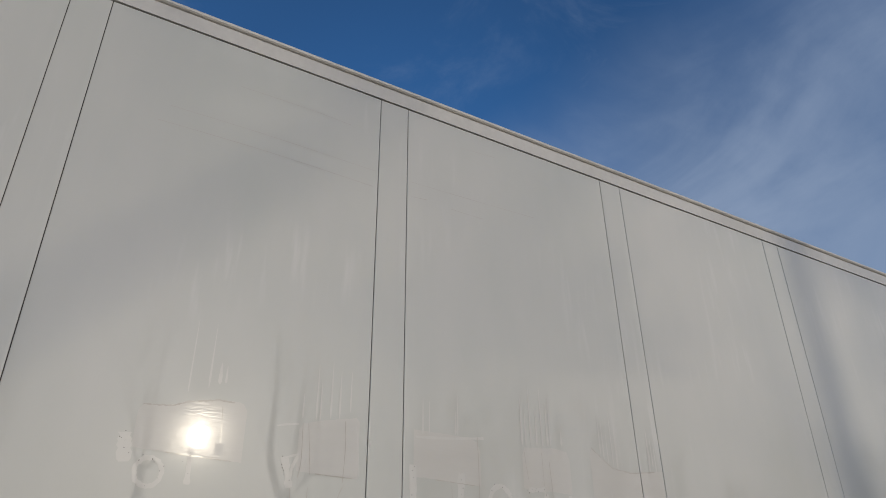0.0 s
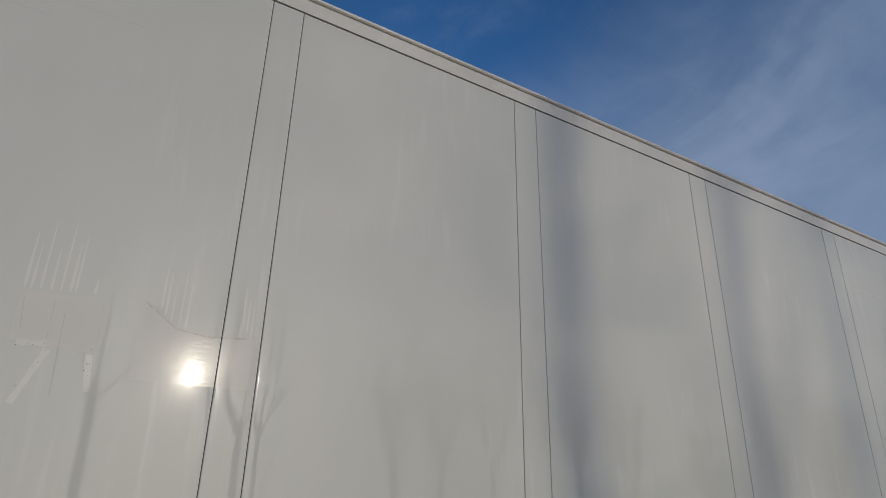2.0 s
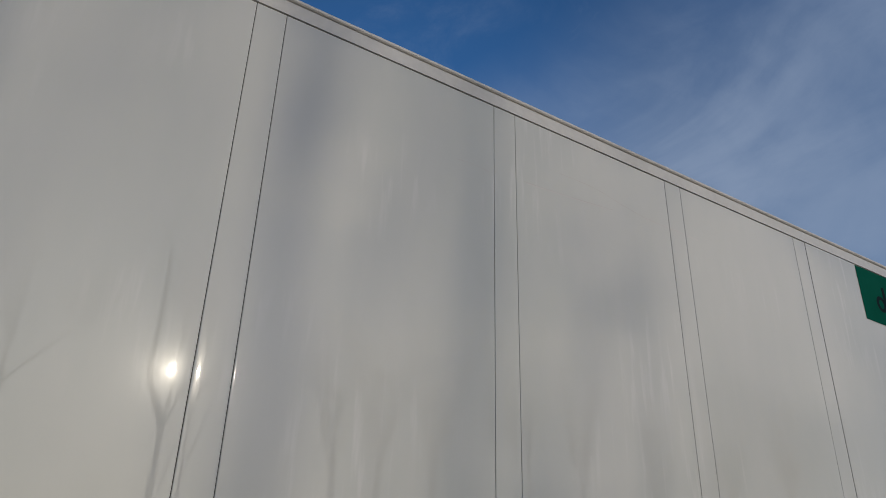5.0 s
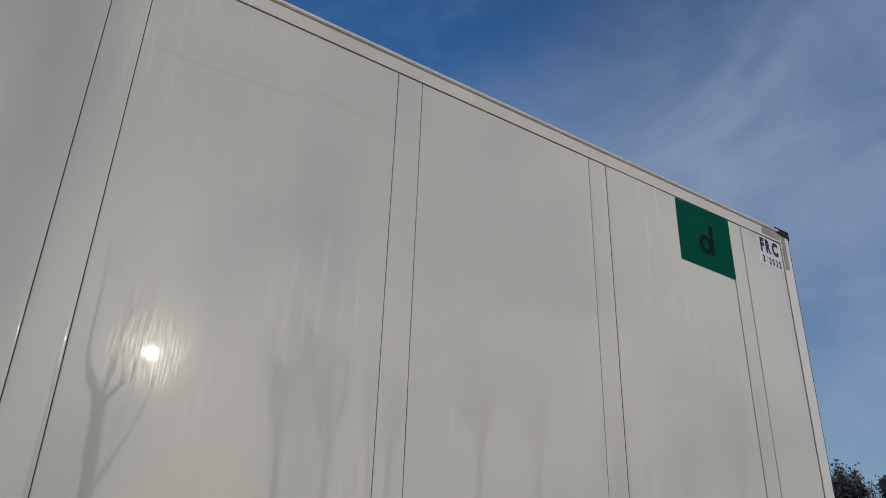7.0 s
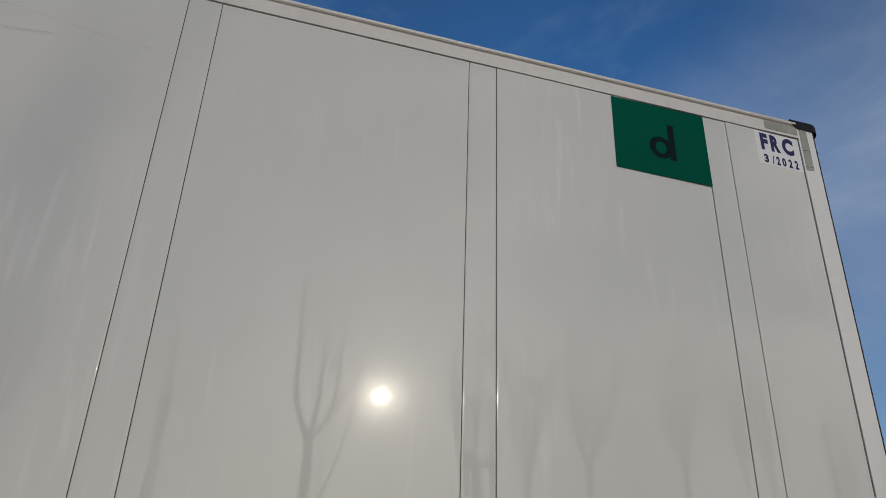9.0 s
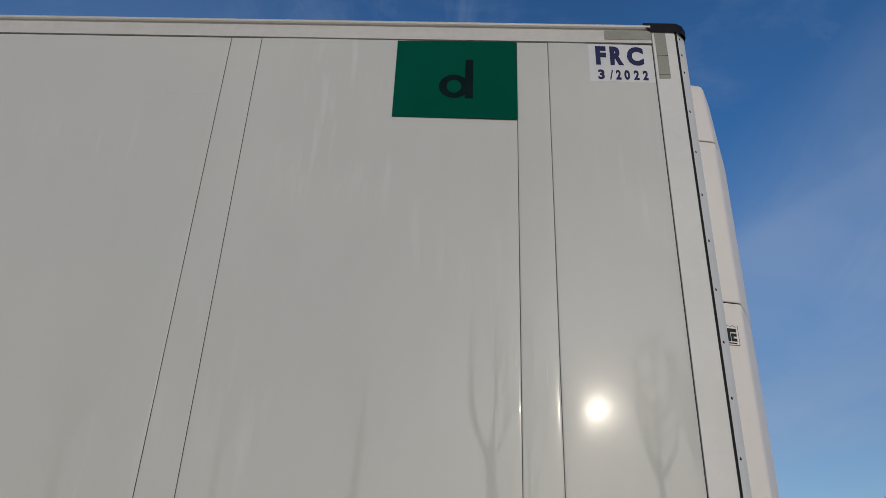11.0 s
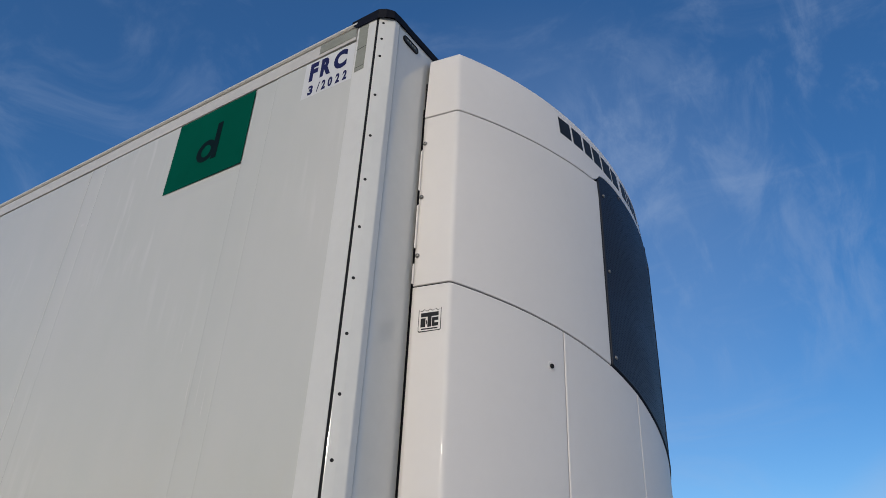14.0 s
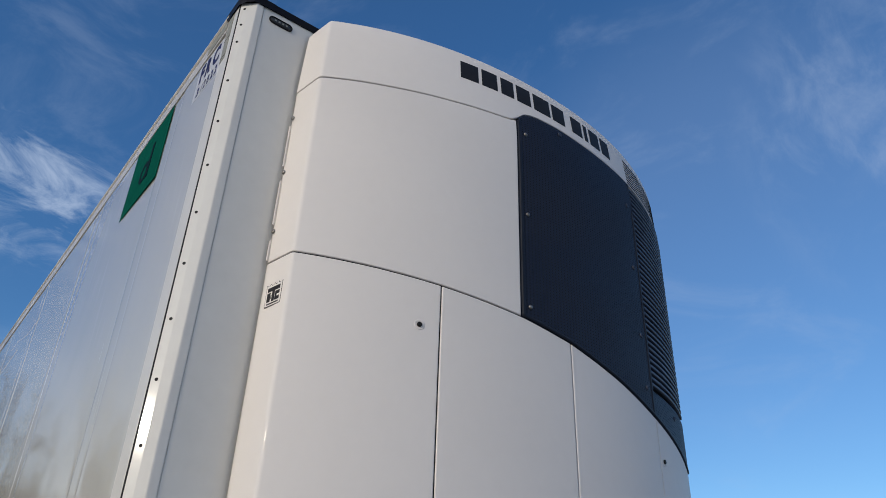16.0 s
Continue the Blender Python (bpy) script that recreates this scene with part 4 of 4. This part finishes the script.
shell("upper_panel", Y0, 1.037, lambda y: seam_low(y) + G, lambda y: seam_high(y) - G, 10, 0.0, UNIT, unit, depth=0.007)
shell("upper_panel", 2.2505, Y1, lambda y: seam_low(y) + G, lambda y: seam_high(y) - G, 10, 0.0, UNIT, unit, depth=0.007)
doors = []
for a, b in ((Y0, 0.7315), (0.7365, 1.2625), (1.2675, 1.797), (1.802, Y1)):
    doors.append(shell("service_door", a, b, lambda y: 1.75, lambda y: seam_low(y) - G, 8, 0.0, UNIT, unit, depth=0.007))
grille = shell("grille", 1.0425, 1.788, lambda y: seam_low(y) + 0.004, lambda y: seam_high(y) - 0.003, 12, 0.003, PERF, unit, "black perforated grille with louvres", edge=0.006)
shell("louvre_backing", 1.7885, 2.2455, lambda y: 2.752, lambda y: seam_high(y) - 0.003, 12, -0.011, GAP_BLACK, grille, edge=0.006)
shell("grille_foot", 1.7885, 2.2455, lambda y: seam_low(y) + 0.004, lambda y: 2.748, 3, 0.003, PERF, grille, edge=0.006)
shell("grille_rim", 1.0425, 1.056, lambda y: seam_low(y) + 0.004, lambda y: seam_high(y) - 0.016, 4, 0.0055, GRILLE, grille, depth=0.006, edge=0.002, round_by=0.002)
shell("grille_rim", 1.0425, 2.24, lambda y: seam_low(y) + 0.002, lambda y: seam_low(y) + 0.013, 1, 0.0055, GRILLE, grille, depth=0.006, edge=0.002, round_by=0.002)
shell("grille_divider", 1.776, 1.788, lambda y: seam_low(y) + 0.003, lambda y: seam_high(y) - 0.01, 6, 0.006, GRILLE, grille, depth=0.006, edge=0.002, round_by=0.002)
for k in range(37):
    z = 3.713 - 0.026 * k
    shell("louvre", 1.79, 2.244, lambda y: z - 0.0065, lambda y: z + 0.0065, 1, 0.0045, LOUVRE, grille, depth=0.014, edge=0.002, round_by=0.002)
# the header's vent slots are black strips laid on for their inner shade
for k in range(8):
    z = 3.764 + 0.0182 * k
    shell("header_slot", 1.80, 2.235, lambda y: z - 0.0045, lambda y: z + 0.0045, 1, 0.0012, GAP_BLACK, header, depth=0.003, edge=0.0015, round_by=0.0005)

# dome screws and latches
flat_dome = [(0.0105, 0.0), (0.0105, 0.002), (0.009, 0.0042), (0.0052, 0.0050), (0.0045, 0.0030), (0.001, 0.0030)]
dome = [(0.0085, 0.0), (0.0085, 0.0015), (0.0072, 0.004), (0.0045, 0.0058), (0.0015, 0.0064)]


def normal(y):
    a, b = skin_point(y - 0.01, 3.0, 0), skin_point(y + 0.01, 3.0, 0)
    return Vector((b.y - a.y, a.x - b.x, 0)).normalized()


for y, z in ((1.076, 3.623), (1.076, 3.244), (1.076, 2.863), (1.276, 3.727), (1.735, 3.59), (1.735, 3.275), (1.737, 2.964), (1.742, 2.745), (2.02, 2.70)):
    v, f = turned(dome if y < 1.2 else flat_dome, normal(y), skin_point(y, z, 0.003))
    raw("grille_screw", v, f, STEEL if y < 1.2 else LOUVRE, grille)
for y, z, door in ((0.666, 2.70, doors[0]), (1.831, 2.478, doors[3])):
    v, f = turned([(0.0180, 0.0), (0.0172, 0.0012), (0.0155, 0.0018), (0.0135, 0.0014), (0.0110, 0.0005), (0.0095, 0.0003)], normal(y), skin_point(y, z, 0.0), 24)
    cup = raw("latch_cup", v, f, UNIT, door)
    v, f = turned([(0.0085, 0.0), (0.0085, 0.0035), (0.0072, 0.0056), (0.0046, 0.0062), (0.0040, 0.0035), (0.001, 0.0035)], normal(y), skin_point(y, z, 0.0006), 18)
    raw("latch_bolt", v, f, DARKSTEEL, cup)
for z in (3.511, 3.265, 3.020):
    v, f = turned(dome, Vector((0.18, -0.98, 0)), (0.0755, 0.2612, z), 12)
    screw_head = raw("panel_screw", v, f, STEEL, unit)
    # a black dot on the head draws the shade of its recess
    v, f = turned([(0.0012, 0.0), (0.0012, 0.0002)], Vector((0.18, -0.98, 0)), (0.0766, 0.2549, z), 6)
    raw("recess", v, f, GAP_BLACK, screw_head)
for z0, z1 in ((3.297, 3.480), (3.052, 3.234), (2.911, 2.990)):
    lip = prism([(0.0605, z0 + 0.006), (0.0605, z1 - 0.006), (0.062, z1 - 0.001), (0.067, z1), (0.067, z0), (0.062, z0 + 0.001)], "y", 0.2575, 0.2625)
    part("edge_flange", lip, UNIT, unit)

# plain bars in place of the maker's lettering
for a, b in ((0.788, 0.868), (0.884, 0.958), (0.976, 1.040), (1.056, 1.130), (1.147, 1.240), (1.254, 1.330), (1.376, 1.446), (1.462, 1.486), (1.503, 1.574), (1.590, 1.656)):
    shell("lettering_bar", a, b, lambda y: 3.805, lambda y: 3.899, 2, 0.0012, BLACKPRINT, header, depth=0.003, edge=0.001, round_by=0.0002)


# badge on the unit's side
def side_point(u, z, off):
    """u runs from the unit's back edge (0) to its corner (1)."""
    p = Vector((0.065, 0.259)).lerp(Vector((front(0.285), 0.285)), u)
    return (p.x + 0.18 * off, p.y - 0.98 * off, z)


def badge_piece(name, u0, u1, z0, z1, off, mat, parent, label=""):
    v = [side_point(u0, z0, off), side_point(u1, z0, off), side_point(u1, z1, off), side_point(u0, z1, off)]
    v += [side_point(u0, z0, -0.001), side_point(u1, z0, -0.001), side_point(u1, z1, -0.001), side_point(u0, z1, -0.001)]
    return raw(name, v, [(0, 1, 2, 3), (0, 4, 5, 1), (1, 5, 6, 2), (2, 6, 7, 3), (3, 7, 4, 0)], mat, parent, label, smooth=False)


def badge_plate(name, u0, u1, z0, z1, off, mat, parent, label=""):
    """A plate with a scalloped head."""
    rim = [(u0, z0 + 0.003), (u0 + 0.02, z0), (u1 - 0.02, z0), (u1, z0 + 0.003)]
    rim += [(u1 + (u0 - u1) * k / 24, z1 - 0.0065 * abs(math.sin(math.pi * (k / 24) * 4))) for k in range(25)]
    n = len(rim)
    v = [side_point(u, z, off) for u, z in rim] + [side_point(u, z, -0.001) for u, z in rim]
    return raw(name, v, [tuple(range(n))] + [(k, n + k, n + (k + 1) % n, (k + 1) % n) for k in range(n)], mat, parent, label, smooth=False)


badge = badge_plate("badge", 0.225, 0.80, 2.727, 2.808, 0.001, BLACKPRINT, unit, "white badge with dark block shapes")
badge_plate("badge_face", 0.24, 0.785, 2.7295, 2.8055, 0.0016, UNIT, badge)
for u0, u1, z0, z1 in ((0.29, 0.735, 2.779, 2.7935), (0.29, 0.41, 2.743, 2.7745), (0.425, 0.45, 2.752, 2.766), (0.465, 0.56, 2.742, 2.779), (0.575, 0.64, 2.743, 2.7745), (0.64, 0.735, 2.7625, 2.7745), (0.64, 0.735, 2.743, 2.755), (0.31, 0.72, 2.7335, 2.738)):
    badge_piece("badge_bar", u0, u1, z0, z1, 0.0021, BLACKPRINT, badge)

# ---- chassis below the box ----
for y0 in (0.75, 1.66):
    part("chassis_beam", block(BACK + 0.3, -0.4, y0, y0 + 0.12, 0.85, LOW - 0.05, 0.01), CHASSIS, trailer)
for y0 in (0.35, 2.02):
    part("landing_leg", block(-2.9, -2.74, y0, y0 + 0.16, 0.05, LOW - 0.05, 0.012), CHASSIS, trailer)
    part("landing_foot", block(-2.97, -2.67, y0 - 0.06, y0 + 0.22, 0.0, 0.05, 0.012), CHASSIS, trailer)
tyre_profile = [(0.30, 0.0), (0.40, 0.0), (0.49, 0.02), (0.515, 0.06), (0.515, 0.29), (0.49, 0.33), (0.40, 0.35), (0.30, 0.35)]
for x in (-8.4, -9.71, -11.02):
    part("axle", block(x - 0.06, x + 0.06, 0.3, FAR - 0.3, 0.46, 0.58, 0.02), CHASSIS, trailer)
    part("axle_hanger", block(x - 0.05, x + 0.05, 0.75, 0.87, 0.58, 0.86, 0.01), CHASSIS, trailer)
    part("axle_hanger", block(x - 0.05, x + 0.05, 1.66, 1.78, 0.58, 0.86, 0.01), CHASSIS, trailer)
    for y0, sgn in ((0.05, 1), (FAR - 0.05, -1)):
        v, f = turned(tyre_profile, (0, sgn, 0), (x, y0, 0.515), 28)
        wheel = raw("wheel", v, f, RUBBER, trailer, "black trailer tyre on a steel rim")
        v, f = turned([(0.31, 0.02), (0.28, 0.05), (0.12, 0.12), (0.1, 0.05)], (0, sgn, 0), (x, y0, 0.515), 20)
        raw("rim", v, f, STEEL, wheel)


# ---- trees ----
def grow(verts, faces, p, d, length, r, level, rng):
    steps = 5 if level < 2 else 3
    pts, q, v = [p.copy()], p.copy(), d.copy()
    for _ in range(steps):
        v = (v + Vector((rng.uniform(-1, 1), rng.uniform(-1, 1), rng.uniform(-0.6, 1))) * 0.16 + Vector((0, 0, 0.05))).normalized()
        q = q + v * length / steps
        pts.append(q.copy())
    radii = [r * (1 - 0.8 * k / steps) for k in range(steps + 1)]
    tube(verts, faces, pts, radii, (6, 5, 4, 3)[min(level, 3)])
    sprout(verts, faces, pts, radii, length, level, rng)


def sprout(verts, faces, pts, radii, length, level, rng, low=0.25):
    if level >= 4:
        return
    for k in range(rng.counts[level]):
        t = rng.uniform(low, 1.0) * (len(pts) - 1)
        i = min(int(t), len(pts) - 2)
        at = pts[i].lerp(pts[i + 1], t - i)
        along = (pts[i + 1] - pts[i]).normalized()
        side = Vector((rng.uniform(-1, 1), rng.uniform(-1, 1), rng.uniform(-0.3, 0.8))).normalized()
        d = (along * rng.uniform(0.6, 1.1) + side * 0.7 + Vector((0, 0, 0.4))).normalized()
        grow(verts, faces, at, d, length * rng.uniform(0.32, 0.55), max(rng.finest, radii[i] * (rng.uniform(0.12, 0.24) if level < 2 else rng.uniform(0.4, 0.6))), level + 1, rng)


def bare_tree(at, limbs, seed, label, trunk_r=0.2, leaves=0, group="bare trees", thick=None, taper=0.6, twigs=(8, 11, 8, 4)):
    """A leafless tree: limbs[0] is the trunk, the rest leave it; points are given from its foot."""
    rng = random.Random(seed)
    tree = new("bare_tree" if not leaves else "leafy_tree")
    tree.location = at
    tagged(tree, label, "tree", group)
    tv, tf, bv, bf = [], [], [], []
    rng.finest, rng.counts = (0.0075 if at[0] > 5 else 0.0045, twigs) if at[1] < 0 else (0.010, (8, 13, 8, 5))
    for k, limb in enumerate(limbs):
        pts = smooth_line(limb)
        r0 = trunk_r * (thick[k] if thick else 1 if k == 0 else 0.42)
        end = 0.6 if k == 0 and len(limbs) > 1 else 0.12
        radii = [r0 * (1 - (1 - end) * (i / (len(pts) - 1)) ** (1 if k == 0 else taper)) for i in range(len(pts))]
        if k == 0:
            radii[0] *= 1.35
        tube(tv, tf, pts, radii, 8)
        if k or len(limbs) == 1:
            sprout(bv, bf, pts, radii, (pts[-1] - pts[0]).length * 0.75, 1, rng, 0.15)
    trunk = raw("trunk", tv, tf, BARK, None)
    trunk.parent = tree
    crown = raw("crown", bv, bf, BARK, None)
    crown.parent = tree
    if leaves:
        lv, lf = [], []
        for _ in range(leaves):
            c = bv[rng.randrange(len(bv))] + Vector((rng.gauss(0, 0.13), rng.gauss(0, 0.13), rng.gauss(0, 0.13)))
            u = Vector((rng.uniform(-1, 1), rng.uniform(-1, 1), rng.uniform(-1, 1))).normalized()
            w = u.orthogonal().normalized()
            s = rng.uniform(0.06, 0.13)
            b = len(lv)
            lv += [c - u * s, c + w * s * 0.5, c + u * s, c - w * s * 0.5]
            lf.append((b, b + 1, b + 2, b + 3))
        lo = raw("leaves", lv, lf, LEAF, None)
        lo.parent = tree
        tagged(lo, kind="stuff")
    return tree


def forked(height, seed, fork=0.5, spread=1.6, count=4):
    """Limbs of a tree that forks into a few rising stems."""
    rng = random.Random(seed)
    f = height * fork
    bend = rng.uniform(-0.3, 0.3)
    limbs = [[(0, 0, 0), (bend * 0.4, 0.1, f * 0.5), (bend, 0.0, f)]]
    for k in range(count):
        a = 2 * math.pi * (k + rng.uniform(-0.3, 0.3)) / count
        s = spread * rng.uniform(0.7, 1.3)
        top = height * rng.uniform(0.85, 1.0)
        base = f * rng.uniform(0.85, 1.0)
        limbs.append([(bend * base / f, 0, base), (bend + s * 0.5 * math.cos(a), s * 0.5 * math.sin(a), base + (top - base) * 0.35),
                      (bend + s * math.cos(a), s * math.sin(a), top)])
    return limbs


BARE = "tall leafless grey-brown tree standing across the yard"
bare_tree((1.22, -30, 0), [[(0, 0, 0), (-0.02, 0, 4.2), (-0.12, 0, 8.2)],
                         [(-0.12, 0, 8.1), (-0.72, 0, 9.4), (-1.0, 0.1, 10.4), (-1.02, 0.1, 11.6), (-1.04, 0.1, 13.0), (-1.1, 0.1, 14.6), (-1.2, 0.2, 16.0)],
                         [(-0.12, 0, 8.3), (0.05, 0, 9.4), (0.16, 0, 10.4), (0.15, 0, 11.6), (0.2, 0, 12.8), (0.3, 0, 14.6), (0.4, 0, 15.8)],
                         [(-0.1, 0, 8.1), (0.4, 0, 8.9), (0.86, 0.1, 9.9), (1.0, 0.1, 11.2), (1.04, 0.1, 12.8), (1.1, 0.1, 14.2)],
                         [(0.14, 0, 11.2), (0.45, 0, 12.6), (0.8, 0, 14.2)], [(0.4, 0, 8.9), (1.0, 0.2, 9.5), (1.5, 0.3, 10.6)],
                         [(0.0, 0, 4.6), (0.42, 0, 5.4), (1.1, 0, 7.0), (1.62, 0, 8.6), (1.95, 0, 10.2), (2.05, -0.1, 12.4)]], 3, BARE, 0.34,
          thick=(1, 0.56, 0.42, 0.32, 0.18, 0.16, 0.25), taper=0.8, twigs=(8, 10, 7, 2))
bare_tree((-5.0, -30.3, 0), [[(0, 0, 0), (0.05, 0, 5.5), (0, 0, 9.6)], [(0, 0, 9.5), (0.03, 0, 12.0), (0.05, 0, 15.2)],
                             [(0, 0, 8.8), (0.9, 0, 10.1), (1.75, 0.1, 11.1), (2.05, 0.1, 11.4), (2.5, 0.1, 11.95), (3.0, 0.2, 12.6), (3.6, 0.2, 13.5)],
                             [(0, 0, 8.6), (-0.7, 0.2, 10.8), (-1.2, 0.2, 13.2)]], 5, BARE, 0.26, thick=(1, 0.42, 0.21, 0.28))
for k, (x, y, h) in enumerate(((-11.5, -31, 15), (9.0, -30, 13.6), (11.3, -30.2, 13.0), (14.7, -30.4, 14.5), (20.5, -30.5, 15), (-18.0, -30.5, 14.5), (26.0, -31.5, 14))):
    bare_tree((x, y, 0), forked(h, 20 + k, 0.62, 1.3, 4), 40 + k, BARE, 0.24)
row = [o for o in scene.objects if o.name.startswith("bare_tree")]
for k in range(7):
    copy_thing(row[(2, 4, 3, 6, 5, 7, 2)[k]], pose(-24.5 - 6.4 * k, -30.5 - (k * 37 % 5) * 0.4, 0, 0, 0, 57 * k))
for k in range(3):
    copy_thing(row[(4, 2, 6)[k]], pose(32.0 + 6.5 * k, -31 + 0.5 * k, 0, 0, 0, 80 * k))
FARTREE = "leafless tree in a belt far beyond the trailer"
for k, (x, y, h) in enumerate(((20.5, 33.5, 6.2), (23.0, 31.5, 6.4), (25.0, 28.0, 6.4), (26.5, 25.5, 6.2), (27.0, 23.0, 6.0), (28.5, 21.2, 5.8), (17.0, 36.0, 5.6), (31.0, 15.5, 5.6))):
    bare_tree((x, y, 0), forked(h, 60 + k, 0.3, 2.4, 6), 80 + k, FARTREE, 0.13, group="far trees")
for k, (x, y, h) in enumerate(((30.5, 18.3, 6.2), (33.0, 15.2, 5.6), (35.5, 12.0, 5.8))):
    bare_tree((x, y, 0), forked(h, 90 + k, 0.25, 2.2, 6), 95 + k, "scrubby tree with dull olive leaves at the yard's edge", 0.14, 42000, group="far trees")
# unseen trees added towards -x to darken the side wall's low grazing reflection
scrub = [o for o in scene.objects if o.name.startswith("leafy_tree")]
for k, (x, y) in enumerate(((-33.5, -3.6), (-37.0, -5.4), (-34.2, -8.0), (-41.0, -9.6), (-37.0, -12.0), (-43.0, -4.5))):
    copy_thing(scrub[k % 3], pose(x, y, 0, 0, 0, 63 * k))
for k in range(10):
    copy_thing(row[(6, 2, 8, 5, 7, 2, 6, 5, 2, 7)[k]], pose(-41 - (k * 29 % 13), -2.5 - 1.6 * k, 0, 0, 0, 71 * k))
